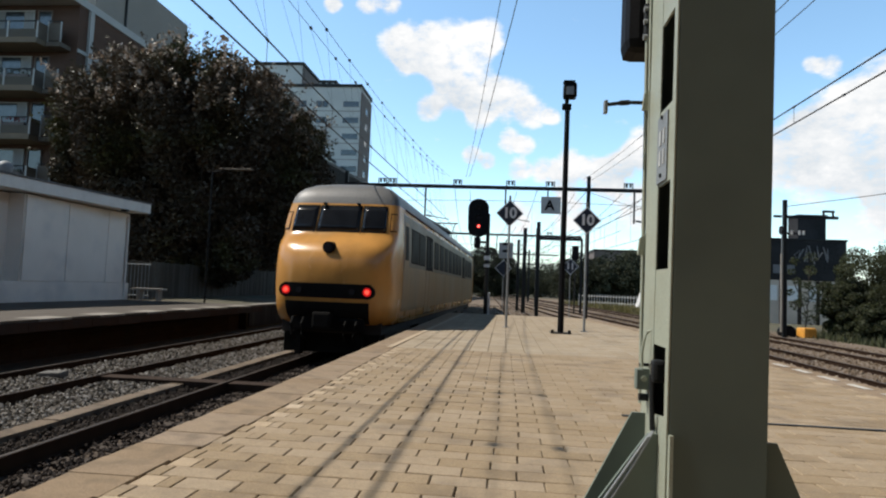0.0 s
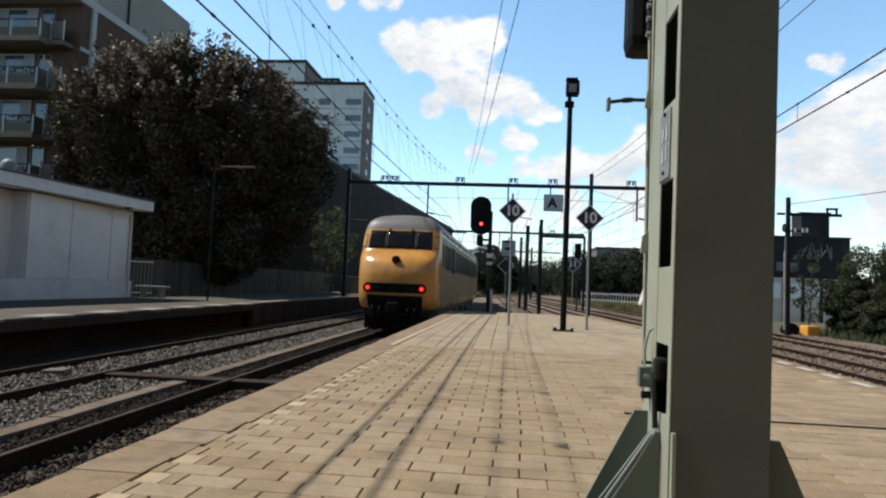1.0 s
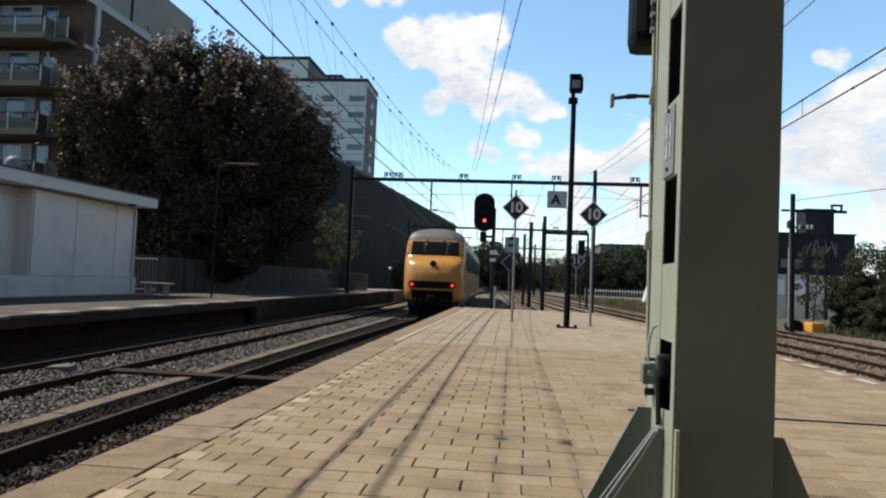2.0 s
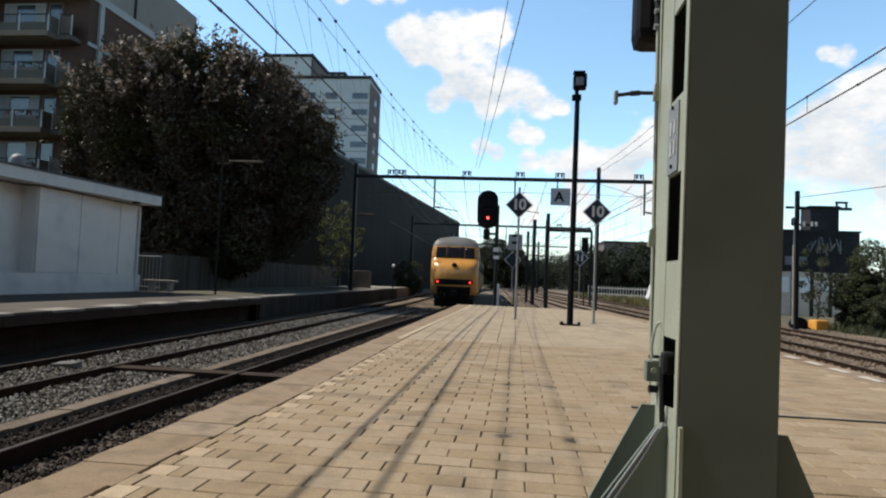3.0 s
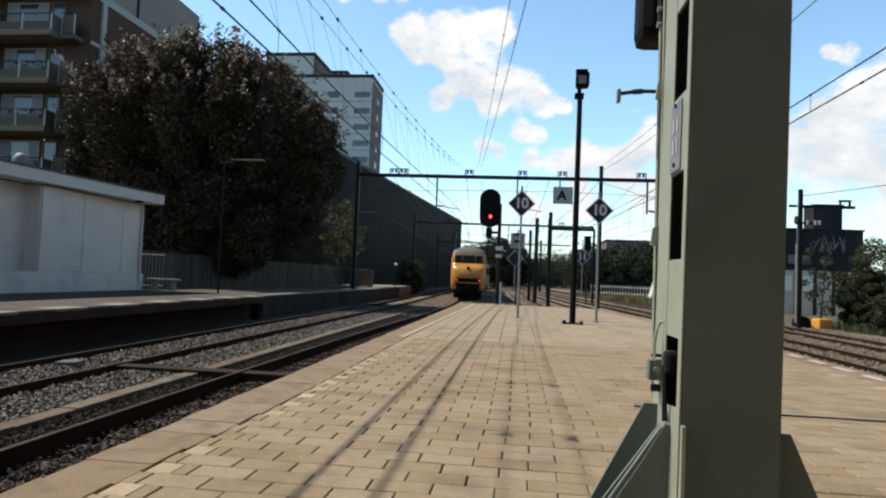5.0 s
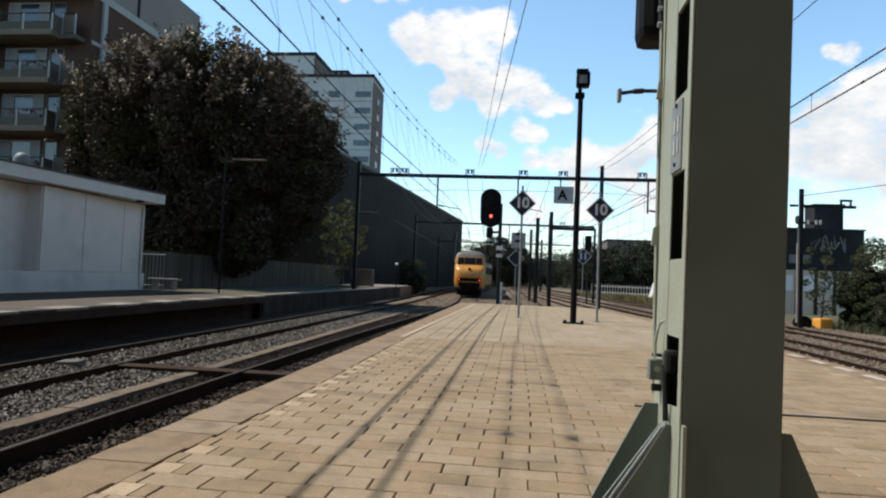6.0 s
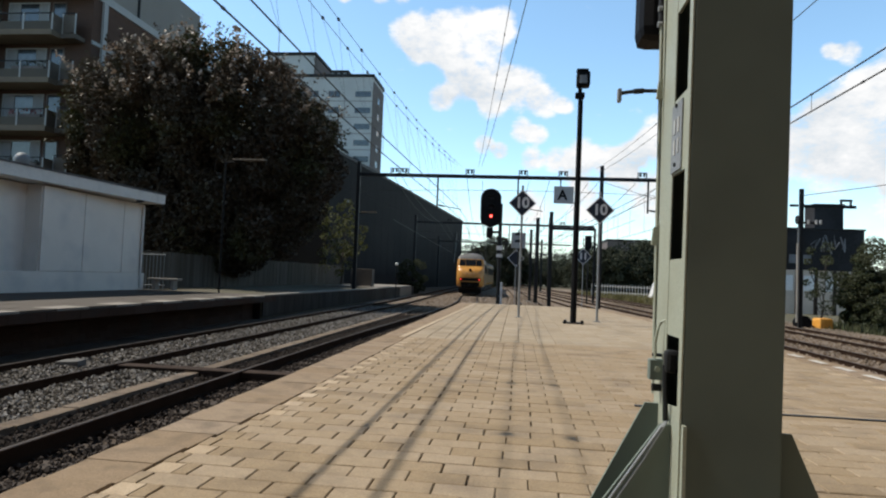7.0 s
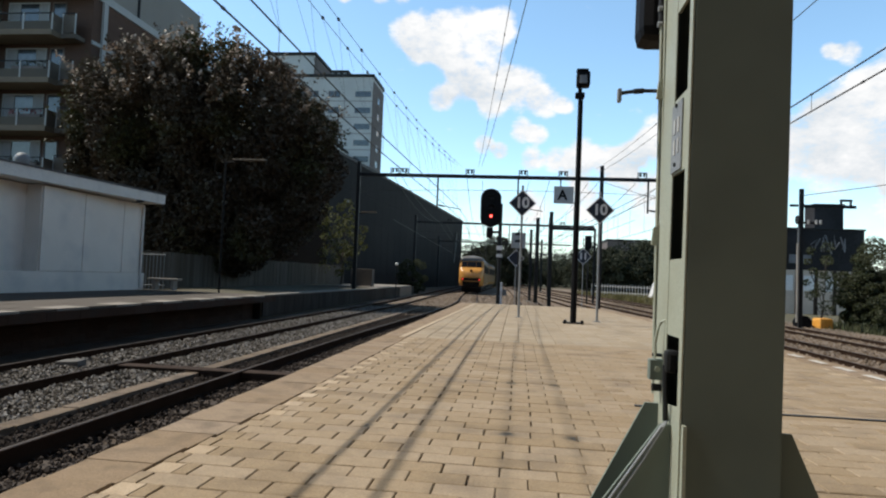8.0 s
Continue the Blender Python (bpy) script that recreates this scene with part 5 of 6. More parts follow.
def apartment_block():
    a = thing("apartment_building", "brown brick apartment block with concrete balconies and a grey top storey", "building")
    X, Y, TOP = -26.1, 32.8, 17.15
    XB = -27.45
    part("wall", boxes((-48, X, Y + 1.5, 50, -1.1, TOP)), M_BRICK, a)
    part("roof_edge", boxes((-48.2, X + 0.12, Y - 0.1, 50.2, TOP, TOP + 0.5), bevel=0.03), M_FRAME, a, "broad pale roof edge")
    part("top_storey", boxes((-44, X - 1.6, Y + 5, 49.5, TOP + 0.5, TOP + 5.3)), M_GREYCLAD, a, "grey set-back top storey")
    part("downpipe", rod((X - 1.54, 41.0, TOP + 0.6), (X - 1.54, 41.0, TOP + 5.2), 0.09), M_DARKMETAL, a)
    for z in range(6):
        zf = -0.05 + z * 2.85
        b = part("balcony", boxes((-47, XB, Y - 0.1, Y + 1.5, zf + 0.02, zf + 0.34), bevel=0.02), M_BALEDGE, a)
        part("balcony_return", boxes((XB + 0.004, X - 0.40, Y + 0.62, Y + 1.5, zf + 0.06, zf + 0.34), bevel=0.02), M_APTCON, b)
        part("return_panel", boxes((XB + 0.12, X - 0.48, Y + 0.64, Y + 0.69, zf + 0.42, zf + 1.45), bevel=0.01), M_APTCON, b, "grey corner balcony panel")
        for x in (XB + 0.08, X - 0.46):
            part("rail_post", boxes((x - 0.03, x + 0.03, Y + 0.63, Y + 0.70, zf + 0.34, zf + 1.55)), M_FRAME, b)
        part("return_rail", boxes((XB + 0.05, X - 0.42, Y + 0.63, Y + 0.69, zf + 1.56, zf + 1.61)), M_DARKMETAL, b)
        part("parapet", boxes((-47, XB - 0.05, Y - 0.02, Y + 0.06, zf + 0.34, zf + 0.86), bevel=0.01), M_OLIVE, b, "low olive balcony panel")
        part("side_screen", boxes((XB - 0.06, XB, Y, Y + 1.45, zf + 0.36, zf + 1.3)), M_APTCON, b)
        part("handrail", boxes((-47, XB, Y - 0.03, Y + 0.03, zf + 1.30, zf + 1.36)), M_DARKMETAL, b)
        for i in range(10):
            x = XB - 0.06 - i * 1.85
            part("rail_post", boxes((x - 0.05, x + 0.05, Y - 0.04, Y + 0.04, zf + 0.34, zf + 1.34)), M_FRAME, b)
        for i in range(3):
            x0 = XB - 0.35 - i * 6.4
            window_unit(a, x0 - 0.95, x0, zf + 0.36, zf + 2.62, Y + 1.5, frame_m=M_TOWERDARK)
            w = window_unit(a, x0 - 3.9, x0 - 1.15, zf + 0.95, zf + 2.62, Y + 1.5)
            for c0, c1 in ((-3.8, -3.1), (-1.85, -1.25)):
                part("curtain", boxes((x0 + c0, x0 + c1, Y + 1.44, Y + 1.465, zf + 1.05, zf + 2.55)), M_CURTAIN, w)
            part("divider", boxes((x0 - 4.6, x0 - 4.4, Y, Y + 1.5, zf + 0.34, zf + 2.85)), M_APTCON, a)
        if 1 < z < 5:
            part("flower_box", boxes((XB - 2.6, XB - 0.5, Y + 0.07, Y + 0.27, zf + 0.80, zf + 1.05), bevel=0.02), M_TOWERDARK, b)
            rg = np.random.default_rng(z)
            pts = np.stack([rg.uniform(XB - 2.6, XB - 0.5, 90), rg.uniform(Y + 0.02, Y + 0.3, 90), rg.uniform(zf + 1.0, zf + 1.4, 90)], 1)
            scatter("flower_tuft", pts, rg.uniform(0.10, 0.2, 90), LEAF_V, LEAF_F, M_LEAFGREEN if z != 3 else M_FLOWER, rg, parent=b)["kind"] = "stuff"
        part("string_course", boxes((X, X + 0.09, Y + 1.5, 50, zf + 0.05, zf + 0.27)), M_FRAME, a)
    for yy in (35.1, 40.9):
        part("pilaster", boxes((X, X + 0.16, yy, yy + 0.36, -1.1, TOP)), M_FRAME, a)


apartment_block()


def tower():
    t = thing("tower_block", "tall pale office tower with small square windows and dark roof", "building")
    Y = 110.0
    part("wall", boxes((-44, -27.3, Y, Y + 8.5, -1.1, 37.0)), M_TOWER, t)
    part("flank", boxes((-27.3, -27.15, Y + 0.1, Y + 8.5, -1.1, 36.2)), M_TOWERDARK, t, "brown side bay")
    part("roof_edge", boxes((-44.2, -27.1, Y - 0.25, Y + 8.7, 37.0, 37.5)), M_DARKMETAL, t)
    part("upper_block", boxes((-49, -39.7, Y + 3, Y + 24, -1.1, 42.2)), M_TOWER, t)
    part("upper_flank", boxes((-39.7, -39.5, Y + 3.1, Y + 24, 37.5, 42.0)), M_TOWERDARK, t)
    part("upper_edge", boxes((-49.3, -39.3, Y + 2.7, Y + 24.3, 42.2, 42.7)), M_DARKMETAL, t)
    part("plant_room", boxes((-36.0, -32.6, Y + 2, Y + 7, 37.5, 39.0), bevel=0.1), M_DARKMETAL, t)
    for i in range(3):
        part("vent", rod((-35.6 + i * 1.2, Y + 1.9, 38.0), (-35.6 + i * 1.2, Y + 1.7, 38.0), 0.4, seg=10), M_GALV, t)
    for r in range(9):
        z = 33.2 - r * 3.0
        window_unit(t, -30.6, -27.5, z, z + 1.2, Y, frame_m=M_TOWER)
        for x in (-34.5, -38.6):
            window_unit(t, x - 1.1, x - 0.05, z, z + 1.2, Y, frame_m=M_TOWERDARK)
            window_unit(t, x + 0.05, x + 1.1, z, z + 1.2, Y, frame_m=M_TOWERDARK)
        window_unit(t, Y + 3.4, Y + 5.2, z - 0.3, z + 1.0, -27.15, "x", 1, frame_m=M_FRAME)
        part("band", boxes((-43.9, -27.3, Y - 0.06, Y, z - 0.75, z - 0.62)), M_GREYCLAD, t)
    lo = thing("low_block", "pale lower block before the tower", "building")
    part("wall", boxes((-40, -31.2, 100, 109, -1.1, 22.5)), M_TOWER, lo)
    part("roof_edge", boxes((-40, -31.0, 99.8, 109, 22.5, 22.9)), M_DARKMETAL, lo)


tower()


def dark_hall():
    h = thing("dark_hall", "long windowless dark-clad hall beside the line", "building")
    ax, ay, bx, by = -18.9, 60.0, -12.4, 138.0
    d = Vector((bx - ax, by - ay, 0))
    n = int(d.length / 3.0)
    turn = math.degrees(math.atan2(d.y, d.x))
    m = pose(ax, ay, 0, 0, 0, turn)
    part("wall", boxes((0, d.length, 0, 22, -1.1, 13.3)), M_DARKHALL, h, at=m)
    part("roof_edge", boxes((-0.1, d.length + 0.1, -0.12, 22, 13.3, 13.6)), M_DARKMETAL, h, at=m)
    me = mesh_of(boxes((0, 2.975, -0.05, -0.002, 0, 3.085), bevel=0.008), M_DARKHALL)
    for r in range(4):
        for i in range(n):
            o = new("cladding_panel", me)
            o.parent = h
            o.matrix_basis = m @ pose(i * 3.0 + 0.03, 0, 0.9 + r * 3.1)
    part("pipe", rod((d.length - 10, -0.25, 4), (d.length - 7.5, -0.25, 10.5), 0.12, seg=8), M_GREYCLAD, h, at=m)
    part("vent", boxes((4.0, 5.2, -0.25, -0.1, 8.6, 8.85)), M_GALV, h, at=m)


dark_hall()


def right_side():
    b = thing("graffiti_building", "dark flat-roofed building with faded graffiti and a rooftop block", "building")
    part("wall", boxes((20, 31.0, 60, 74, 2.9, 6.6)), M_GREYHALL, b)
    part("lower_wall", boxes((20, 31.0, 60.06, 74, -1.1, 2.9)), M_PALEWALL, b, "pale concrete ground storey")
    part("rooftop_block", boxes((27.2, 29.7, 61, 63, 6.6, 9.0)), M_GREYHALL, b)
    part("roof_edge", boxes((27.1, 29.8, 60.9, 63.1, 9.0, 9.12)), M_DARKMETAL, b)
    part("roof_edge", boxes((19.9, 31.1, 59.9, 74.1, 6.6, 6.75)), M_DARKMETAL, b)
    rg = random.Random(4)
    for i in range(9):
        x = 26.7 + i * 0.34
        h = 0.45 + 0.55 * math.sin(math.pi * (i + 0.5) / 9)
        run = [(x + rg.uniform(-0.3, 0.3), 59.99 - 0.004 * i, 5.35 + h * rg.uniform(-1, 1)) for k in range(5)]
        part("graffiti", bowed(bmesh.new(), run, rg.uniform(0.03, 0.07), 5), M_GRAFFITI, b, "grey sprayed marks, not readable")
    part("graffiti", boxes((24.6, 26.5, 59.96, 59.99, 3.5, 4.3)), M_GRAFFITI, b, "grey sprayed patch")
    for i in range(3):
        part("white_panel", boxes((24.0 + i * 1.9, 25.0 + i * 1.9, 59.99, 60.05, 1.0, 2.4), bevel=0.02), M_SIGNWHITE, b)
    for i in range(5):
        part("pilaster", boxes((23.6 + i * 1.6, 23.9 + i * 1.6, 59.98, 60.06, -1.1, 2.88)), M_PANEL, b)
    y = part("grit_bin", boxes((-0.40, 0.40, -0.30, 0.30, 0.0, 0.72), bevel=0.09), M_YBOX, at=pose(16.35, 35.6, BED_Z - 0.12, 0, 0, 18))
    tagged(y, "bright orange-yellow plastic grit bin beside the mast", "grit bin")
    k = part("cable_drum", rod((15.35, 35.4, -0.72), (15.35, 35.9, -0.72), 0.40, seg=16), M_BLACK)
    tagged(k, "dark cable drum lying beside the mast", "cable drum")
    f = thing("white_fence", "low white picket fence along the grass verge", "fence")
    me = mesh_of(boxes((0, 0.10, -0.03, 0.03, 0, 1.7)), M_FARWHITE)
    for i in range(70):
        o = new("picket", me)
        o.parent = f
        o.matrix_basis = pose(10.8 + i * 0.32, 92 - i * 0.34, -0.85)
    for z in (-0.3, 0.55):
        part("rail", rod((10.8, 92, z), (33.0, 68.4, z), 0.05, seg=6), M_FARWHITE, f)
    t = part("white_tent", prism([(-1.0, 0), (1.0, 0), (0, 3.2)], -1, 1), M_SIGNWHITE, at=pose(18.2, 84, -1.1))
    tagged(t, "small white peaked kiosk roof beyond the fence", "kiosk")
    rg = np.random.default_rng(9)
    n = 9000
    u = rg.random(n)
    yy = 60 + 50 * u
    x = 14.8 - 0.065 * (yy - 30) + rg.uniform(0, 9, n)
    blade_v = np.array([(-0.12, 0, 0), (0.12, 0, 0), (0.06, 0.05, 1.0)], float)
    # weeds at the foot of the bushes by the mast
    wx, wy = rg.uniform(14.8, 26.0, n), rg.uniform(31.5, 40.0, n)
    tagged(scatter("weeds", np.stack([wx, wy, np.full(n, -1.12)], 1), rg.uniform(0.12, 0.45, n) * np.clip((wx - 14.0) / 3.0, 0.4, 1.2), blade_v, [(0, 1, 2)], M_WEED, rg, flat=0.9), "green and dry weeds below the bushes", "weeds", kind="stuff")
    tagged(scatter("grass", np.stack([x, yy, np.full(n, -0.98)], 1), rg.uniform(0.25, 0.7, n), blade_v, [(0, 1, 2)], M_GRASS, rg, flat=0.9), "dry yellow-green grass on the verge", "grass", kind="stuff")


right_side()


# walls added out of view to cut the sky's fill light
def sky_blockers():
    w = part("wall_rear", boxes((-40, 40, -14.4, -14.0, -1.2, 16.0)), M_BRICK)
    tagged(w, "unseen brown brick wall added behind to block sky light", "wall", kind="structure")
    w = part("wall_goods_side", boxes((34.0, 34.4, -14, 40, -1.2, 17.0)), M_BRICK)
    tagged(w, "unseen brown brick wall added beyond the goods tracks to block sky light", "wall", kind="structure")


sky_blockers()


def trees():
    tree("tree", "huge dark copper-leaved tree with a dense round crown behind the fence", -18.75, 35.0, -0.2, 14.3, 8.4, 230000, 0.225, M_LEAF, 3, trunk=0.5, clumps=210, base=0.02, clump_size=0.15, flat=0.55, undercut=0.55, shoots=22)
    tree("tree", "light green slender tree at the end of the fence", -14.4, 50.0, -0.2, 7.4, 2.1, 2600, 0.20, M_LEAFLIGHT, 5, trunk=0.1, clumps=34, base=0.12, clump_size=0.26)
    tree("bush", "low dark bush beside the hall wall", -10.8, 64.2, -1.1, 3.8, 1.5, 6000, 0.17, M_LEAFGREEN, 6, trunk=0.08, clumps=26, base=0.0, clump_size=0.3)
    for i, (x, y, h, s) in enumerate(((21.3, 38.0, 5.6, 2.7), (23.9, 36.5, 6.9, 3.4), (28.2, 36.0, 8.0, 3.4), (22.0, 34.8, 3.6, 2.2), (19.7, 37.5, 3.9, 1.5), (20.2, 35.8, 2.5, 1.5))):
        tree("bush", "large dark green bush on the embankment", x, y, -1.5, h, s, 30000, 0.15, M_LEAFGREEN, 11 + i, trunk=0.15, clumps=60, base=0.0, clump_size=0.24)
    tree("sapling", "thin pale green sapling before the building", 17.4, 38.0, -1.15, 5.0, 0.95, 1500, 0.15, M_LEAFGREEN, 21, trunk=0.05, clumps=18, base=0.1, clump_size=0.35)
    spots = [(-9.5, 190, 13, 9), (-2.0, 165, 11, 7), (6.0, 240, 11, 11), (14.5, 110, 8.5, 5.0), (20.0, 112, 9.0, 5.5), (25.5, 116, 10.0, 5.5), (32.0, 120, 9.5, 6.0), (18, 230, 13, 11), (34, 240, 14, 12), (50, 250, 15, 14), (-8.6, 150, 9.8, 3.4), (-4.2, 147, 11.6, 4.4), (0.6, 152, 10.6, 3.4), (5.0, 215, 8.5, 8), (12.0, 205, 9.2, 8), (21.0, 190, 11.0, 8)]
    for i, (x, y, h, s) in enumerate(spots):
        tree("far_tree", "distant dark green tree along the line", x, y, -1.2, h, s, 11000, 0.5, M_FARWOOD, 31 + i, trunk=0.3, clumps=30, base=0.0, clump_size=0.33)
    f = thing("far_building", "distant flat brown building above the trees", "building")
    part("wall", boxes((21, 36, 150, 160, -1.2, 11.0)), M_TOWERDARK, f)
    part("roof_edge", boxes((20.8, 36.2, 149.8, 160.2, 11.0, 11.4)), M_DARKMETAL, f)
    r = np.random.default_rng(5)
    n = 9000
    az = r.uniform(-1.2, 1.2, n)
    dist = r.uniform(420, 520, n)
    hgt = r.random(n) ** 1.3 * (9 + 5 * np.sin(az * 17) + 3 * np.sin(az * 41))
    pts = np.stack([np.sin(az) * dist, np.cos(az) * dist, -1 + hgt], 1)
    tagged(scatter("far_woods", pts, r.uniform(3, 6, n), OCTA_V, OCTA_F, M_FARWOOD, r), "low line of far trees on the horizon, haze put into their colour", "woods", kind="stuff")


trees()


# ---- the train ----
LEVELS = [(0.85, 1.36, 0.42), (1.0, 1.40, 0.20), (1.2, 1.42, 0.08), (1.45, 1.43, 0.03), (1.75, 1.44, 0.0), (2.05, 1.44, 0.0), (2.30, 1.44, 0.03), (2.48, 1.44, 0.10), (2.62, 1.44, 0.20), (2.75, 1.44, 0.36), (2.86, 1.435, 0.54), (2.96, 1.43, 0.68), (3.04, 1.43, 0.74), (3.3, 1.42, 0.84), (3.55, 1.405, 0.95), (3.74, 1.38, 1.03)]
ROOF = [(3.74, 1.38, 1.03), (3.88, 1.345, 1.08), (4.02, 1.275, 1.16), (4.15, 1.14, 1.30), (4.27, 0.90, 1.55), (4.35, 0.56, 1.9), (4.40, 0.20, 2.25)]
NOSE, CAR = 1.15, 25.6


def level_at(z):
    rows = LEVELS + ROOF[1:]
    zs = [r[0] for r in rows]
    return float(np.interp(z, zs, [r[1] for r in rows])), float(np.interp(z, zs, [r[2] for r in rows]))


def nose_point(z, a, out=0.0):
    """A point of the nose at height z and angle a (-90 to 90 degrees, 0 in the middle)."""
    w, d = level_at(z)
    s, c = math.sin(radians(a)), math.cos(radians(a))
    e = 2 / 3.4
    x = w * math.copysign(abs(s) ** e, s)
    y = d + NOSE * (1 - abs(c) ** e) * (w / 1.44) * float(np.interp(z, [2.4, 3.1], [1.0, 0.34]))
    return Vector((x + out * math.copysign(abs(s) ** 1.4, s), y - out * abs(c) ** 0.7, z))


ANGLES = [-90, -86, -80, -72, -62, -50, -36, -20, 0, 20, 36, 50, 62, 72, 80, 86, 90]


def shell(levels, cap):
    bm = bmesh.new()
    rows = []
    for z, w, d in levels:
        row = [bm.verts.new((-w, CAR, z))] + [bm.verts.new((nose_point(z, a))) for a in ANGLES] + [bm.verts.new((w, CAR, z))]
        rows.append(row)
    for a, b in zip(rows, rows[1:]):
        for i in range(len(a) - 1):
            bm.faces.new((a[i], a[i + 1], b[i + 1], b[i]))
    if cap == "top":
        bm.faces.new(rows[-1])
    if cap == "bottom":
        bm.faces.new(rows[0][::-1])
    bm.faces.new([r[0] for r in rows] + [r[-1] for r in reversed(rows)])
    bmesh.ops.recalc_face_normals(bm, faces=bm.faces)
    return bm


def nose_patch(z0, z1, a0, a1, out=0.012, thick=0.02, nz=4, na=8, trim=0.0):
    bm = bmesh.new()
    grid = {}
    for k, o in ((0, out), (1, out - thick)):
        for i in range(nz + 1):
            for j in range(na + 1):
                z = z0 + (z1 - z0) * i / nz
                grid[k, i, j] = bm.verts.new(nose_point(z, a0 + (a1 - a0) * j / na, o))
    for i in range(nz):
        for j in range(na):
            for k in (0, 1):
                bm.faces.new([grid[k, i, j], grid[k, i, j + 1], grid[k, i + 1, j + 1], grid[k, i + 1, j]])
    for i in range(nz):
        for j in (0, na):
            bm.faces.new([grid[0, i, j], grid[0, i + 1, j], grid[1, i + 1, j], grid[1, i, j]])
    for j in range(na):
        for i in (0, nz):
            bm.faces.new([grid[0, i, j], grid[0, i, j + 1], grid[1, i, j + 1], grid[1, i, j]])
    bmesh.ops.recalc_face_normals(bm, faces=bm.faces)
    return bm


def side_slab(y0, y1, z0, z1, side, out=0.012, thick=0.03):
    """A slab lying on the side of a car, leaning with it."""
    bm = bmesh.new()
    zs = np.linspace(z0, z1, 5)
    rows = []
    for z in zs:
        w = level_at(z)[0]
        rows.append([bm.verts.new((side * (w + o), y, z)) for o in (out, out - thick) for y in (y0, y1)])
    for a, b in zip(rows, rows[1:]):
        for i, j in ((0, 1), (1, 3), (3, 2), (2, 0)):
            bm.faces.new((a[i], a[j], b[j], b[i]))
    bm.faces.new([rows[0][i] for i in (0, 1, 3, 2)])
    bm.faces.new([rows[-1][i] for i in (0, 1, 3, 2)])
    bmesh.ops.recalc_face_normals(bm, faces=bm.faces)
    return bm


WHEELS, CARS = [], []


def wheelset_mesh():
    bm = rod((-0.9, 0, 0), (0.9, 0, 0), 0.08, seg=12)
    for x in (-0.753, 0.753):
        tube(bm, (x - 0.065, 0, 0), (x + 0.065, 0, 0), 0.46, seg=28)
        for k in range(6):
            a = k * math.pi / 3
            box(bm, x - 0.075, x + 0.075, -0.04, 0.04, 0.12, 0.36, m=Matrix.Rotation(a, 4, "X"))
    return bm


def train_car(train, m):
    car = part("car_body", shell(LEVELS, "bottom"), M_YELLOW, train, "rounded yellow car body", smooth=True, at=m)
    part("car_roof", shell(ROOF, "top"), M_TROOF, car, "grey rounded roof", smooth=True)
    # front: three panes with a rubber surround, cab corner plates, headlight, lamp band
    for a0, a1 in ((-43, -13), (-9.5, 9.5), (13, 43)):
        part("windscreen_seal", nose_patch(3.02, 3.69, a0 - 1.2, a1 + 1.2, 0.008, 0.03, 5, 10), M_RUBBER, car)
        part("windscreen", nose_patch(3.06, 3.65, a0, a1, 0.016, 0.02, 5, 8), M_TGLASS, car, "dark curved windscreen pane", smooth=True)
    for s in (-1, 1):
        lo, hi = sorted((s * 52, s * 72))
        part("corner_window_seal", nose_patch(3.06, 3.52, lo, hi, 0.006, 0.02, 4, 6), M_RUBBER, car)
        lo, hi = sorted((s * 53.5, s * 70.5))
        part("corner_window", nose_patch(3.09, 3.49, lo, hi, 0.012, 0.02, 4, 6), M_YELLOW, car, "plated-over corner window")
        wiper = [nose_point(2.98, s * 12, 0.04), nose_point(3.45, s * 15, 0.035)]
        part("wiper", bowed(bmesh.new(), wiper, 0.007, 6), M_RUBBER, car)
        part("wiper_motor", boxes((s * 0.42 - 0.035, s * 0.42 + 0.035, 0.94, 1.06, 3.70, 3.75), bevel=0.012), M_RUBBER, car)
    part("headlight_ring", rod((0, 0.06, 2.60), (0, 0.5, 2.62), 0.135, seg=20), M_RUBBER, car, "black headlight housing")
    part("headlight", rod((0, 0.045, 2.60), (0, 0.065, 2.60), 0.10, seg=20), M_LENS, car)
    # flat black patch on the shell, painted where the recess lies in shade
    part("coupler_recess", nose_patch(0.86, 1.36, -32, 32, 0.012, 0.03, 3, 12), M_RUBBER, car, "black patch on the nose imitating the shaded coupler recess")
    part("lamp_band", nose_patch(1.45, 1.78, -34, 34, 0.010, 0.03, 3, 20), M_BLACK, car, "black band across the nose")
    for s in (-1, 1):
        c = nose_point(1.61, s * 29.5, 0.01)
        part("lamp_pod", rod((c.x, c.y - 0.025, c.z), (c.x, c.y + 0.1, c.z), 0.165, seg=20), M_BLACK, car, "round black lamp pod")
        part("tail_lamp_ring", rod((c.x, c.y - 0.035, c.z), (c.x, c.y + 0.1, c.z), 0.10, seg=18), M_REDRIM, car)
        part("tail_lamp", rod((c.x, c.y - 0.05, c.z), (c.x, c.y - 0.02, c.z), 0.052, seg=18), M_TAIL, car, "glowing red tail lamp")
        part("white_lamp", rod((s * 0.62, -0.02, 1.61), (s * 0.62, 0.05, 1.61), 0.07, seg=14), M_LENS, car)
    # buffer beam, coupler, hoses: all black, the shadow under the nose put in
    part("buffer_beam", boxes((-0.85, 0.85, 0.16, 0.5, 0.70, 1.0), bevel=0.04), M_RUBBER, car)
    part("coupler", boxes((-0.17, 0.17, -0.12, 0.4, 0.80, 1.10), bevel=0.05), M_RUBBER, car)
    part("coupler_head", boxes((-0.22, 0.22, -0.24, -0.12, 0.76, 1.14), bevel=0.06), M_RUBBER, car)
    for x in (-0.80, 0.66):
        part("guard_iron", boxes((x, x + 0.14, 0.4, 0.6, 0.12, 0.72)), M_RUBBER, car)
    # added black plate that fills the underside where only shadow shows
    part("rail_guard", boxes((-1.15, 1.15, 0.62, 0.70, 0.16, 0.80), bevel=0.02), M_RUBBER, car)
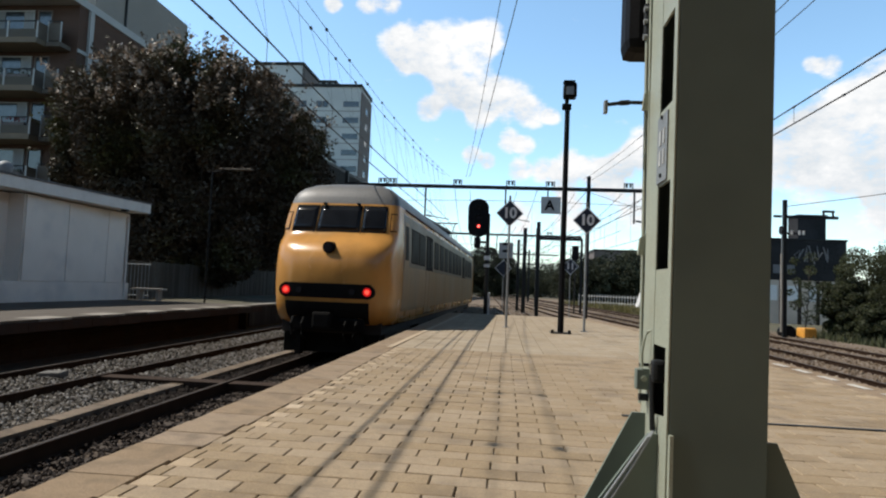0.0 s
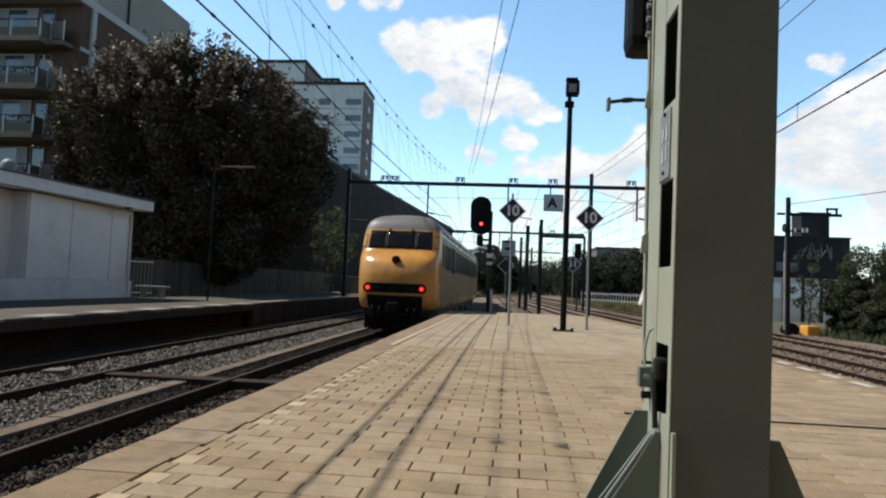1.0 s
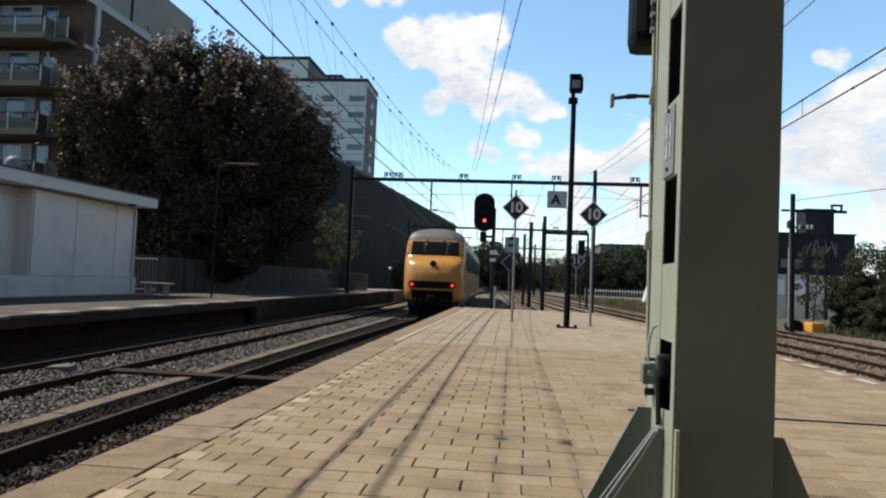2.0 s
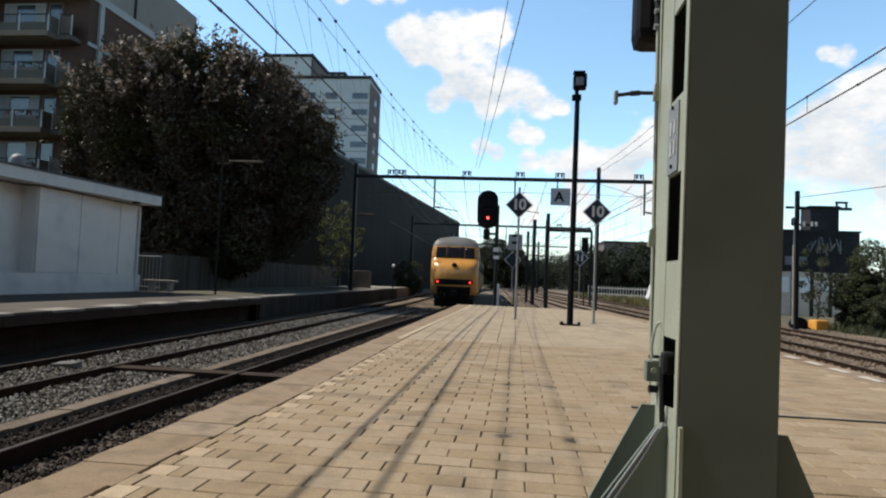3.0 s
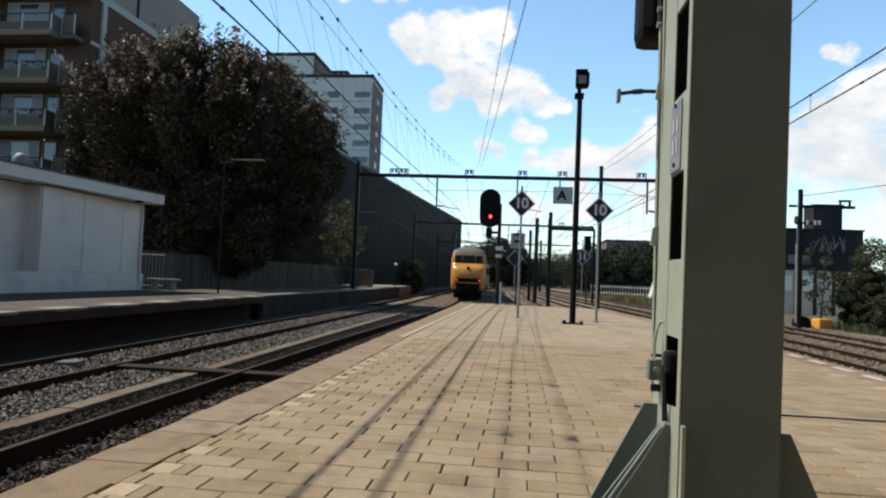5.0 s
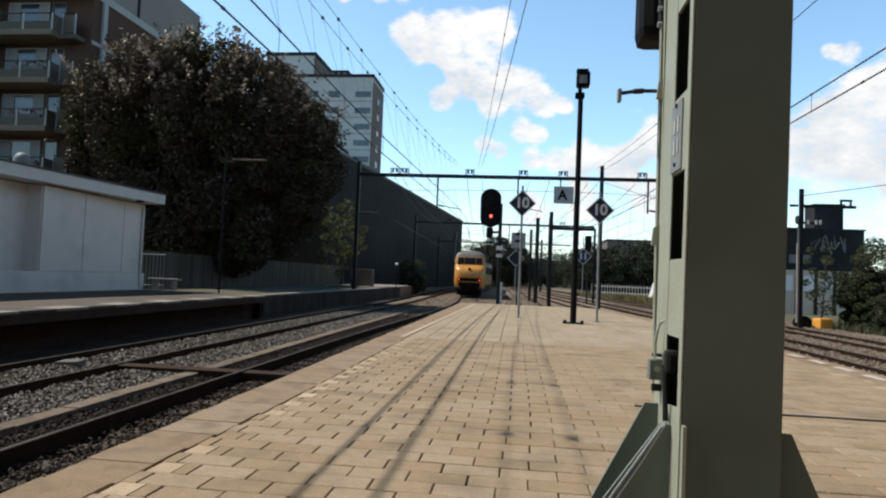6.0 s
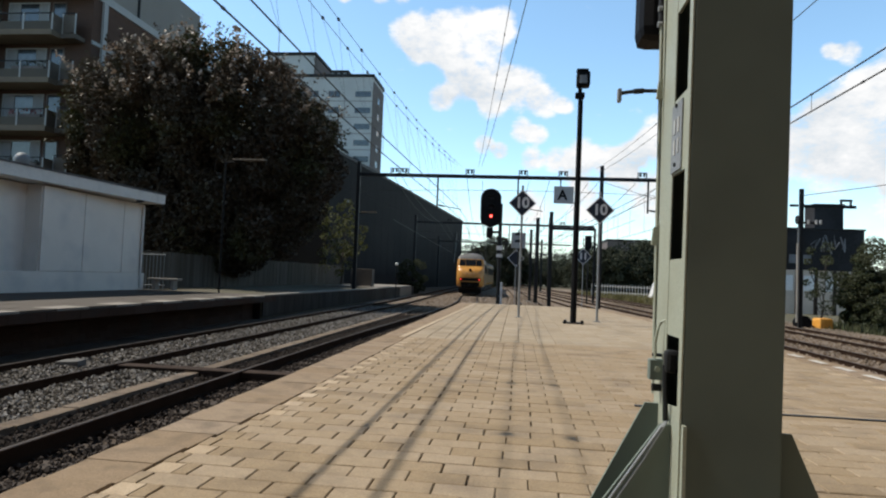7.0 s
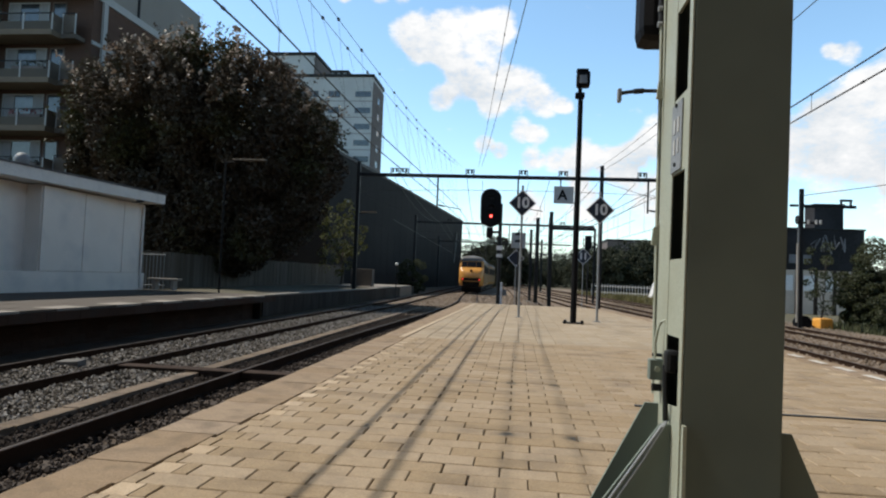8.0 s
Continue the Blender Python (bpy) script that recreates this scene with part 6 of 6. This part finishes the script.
    for x in (-0.75, -0.5, 0.5, 0.75):
        part("hose", bowed(bmesh.new(), [(x, 0.1, 1.0), (x, -0.05, 0.85), (x * 0.95, -0.06, 0.62), (x * 0.9, 0.1, 0.5)], 0.03, 8), M_RUBBER, car)
    # sides: doors, windows, seams
    for s in (-1, 1):
        part("side_skin", side_slab(1.75, CAR - 0.02, 0.87, 2.28, s, 0.006, 0.03), M_YELLOW_SIDE, car, "dusty yellow side panelling, shade put into its colour")
        part("window_band", side_slab(1.75, CAR - 0.02, 2.285, 3.60, s, 0.004, 0.03), M_TBAND, car, "yellow paint round the windows, darkened to imitate shade")
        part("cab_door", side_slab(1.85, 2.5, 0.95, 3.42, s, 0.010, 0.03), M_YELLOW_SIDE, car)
        part("cab_window", side_slab(1.95, 2.4, 2.45, 3.32, s, 0.016, 0.02), M_TSIDEGLASS, car)
        for y in (5.6, 18.3):
            part("door", side_slab(y, y + 1.5, 0.93, 3.40, s, 0.007, 0.03), M_RUBBER, car, "dark recessed double door")
            for k in (0.03, 0.77):
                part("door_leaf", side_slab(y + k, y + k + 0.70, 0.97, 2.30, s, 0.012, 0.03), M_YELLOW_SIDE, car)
                part("door_pane", side_slab(y + k + 0.12, y + k + 0.58, 2.40, 3.28, s, 0.014, 0.02), M_TSIDEGLASS, car)
        for y in (2.9, 4.2, 7.5, 9.0, 10.5, 12.0, 13.5, 15.0, 16.5, 20.2, 21.7, 23.2):
            part("window_surround", side_slab(y - 0.04, y + 1.19, 2.40, 3.34, s, 0.009, 0.03), M_RUBBER, car)
            part("window_pane", side_slab(y, y + 1.15, 2.44, 3.30, s, 0.016, 0.02), M_TSIDEGLASS, car)
    part("rain_strip", boxes((-1.41, 1.41, 2.0, CAR, 3.72, 3.75)), M_UNDER, car)
    for y in (5.0, 9.5, 14.0, 19.0, 23.0):
        v = bmesh.new()
        box(v, -0.35, 0.35, y, y + 1.0, 4.28, 4.48, bevel=0.05)
        part("roof_vent", v, M_TROOF, car)
    part("underframe", boxes((-1.2, 1.2, 0.6, CAR - 0.3, 0.62, 0.9)), M_UNDER, car)
    for y in (4.0, 9.0, 13.0, 17.0):
        part("equipment_case", boxes((-1.15, 1.15, y + 2.4, y + 4.6, 0.32, 0.7), bevel=0.04), M_UNDER, car)
    for y in (3.4, CAR - 3.4):
        b = part("bogie_frame", boxes((-1.08, -0.92, y - 1.8, y + 1.8, 0.38, 0.66), (0.92, 1.08, y - 1.8, y + 1.8, 0.38, 0.66), (-1.0, 1.0, y - 0.2, y + 0.2, 0.42, 0.66)), M_UNDER, car)
        for dy in (-1.3, 1.3):
            ax = part("wheelset", wheelset_mesh(), M_UNDER, car, "pair of spoked steel wheels on an axle", at=pose(0, y + dy, 0.46))
            WHEELS.append((ax, y + dy, 1 if m[0][0] > 0 else -1))
    return car


def build_train():
    t = thing("electric_train", "yellow two-car electric train with a rounded nose and red tail lamps", "train")
    train_car(t, pose(0, 0, 0))
    CARS.append(train_car(t, pose(0, 52.1, 0, 0, 0, 180)))
    part("gangway", boxes((-0.8, 0.8, 25.6, 26.5, 0.9, 3.3), bevel=0.05), M_RUBBER, t, "black rubber gangway bellows")
    p = bmesh.new()
    for s in (-1, 1):
        tube(p, (s * 0.5, 21.0, 4.3), (s * 0.6, 20.2, 4.75), 0.03, seg=6)
        tube(p, (s * 0.6, 20.2, 4.75), (s * 0.7, 21.0, 5.38), 0.025, seg=6)
    box(p, -0.85, 0.85, 20.95, 21.05, 5.36, 5.42)
    box(p, -0.5, 0.5, 20.4, 21.6, 4.30, 4.42)
    part("pantograph", p, M_DARKMETAL, t)
    return t


train = build_train()

platform()


# ---- what moves ----
def motions():
    rows = []
    def run(t):
        return 7.55 * t - 0.05 * t * t

    def bearing(y0, y1):
        return -math.degrees(math.atan2(way1(y1) - way1(y0), y1 - y0))

    lead = []
    for i in range(17):
        t = i * 0.5
        y = 13.75 + run(t)
        here = pose(way1(y), y, RAIL_Z, 0, 0, bearing(y, y + 26.05))
        joint = here @ Vector((0, 26.05, 0))
        turn = -math.degrees(math.atan2(way1(y + 52.1) - joint.x, y + 52.1 - joint.y))
        rows.append((t, here))
        lead.append((t, here.inverted() @ Matrix.Translation(joint) @ pose(0, 0, 0, 0, 0, turn) @ pose(0, 26.05, 0, 0, 0, 180)))
    walk(train, rows)
    walk(CARS[0], lead)
    for wheels, y, sign in WHEELS:
        walk(wheels, [(i * 0.1, pose(0, y, 0.46, -sign * math.degrees(run(i * 0.1) / 0.46), 0, 0)) for i in range(81)])


motions()
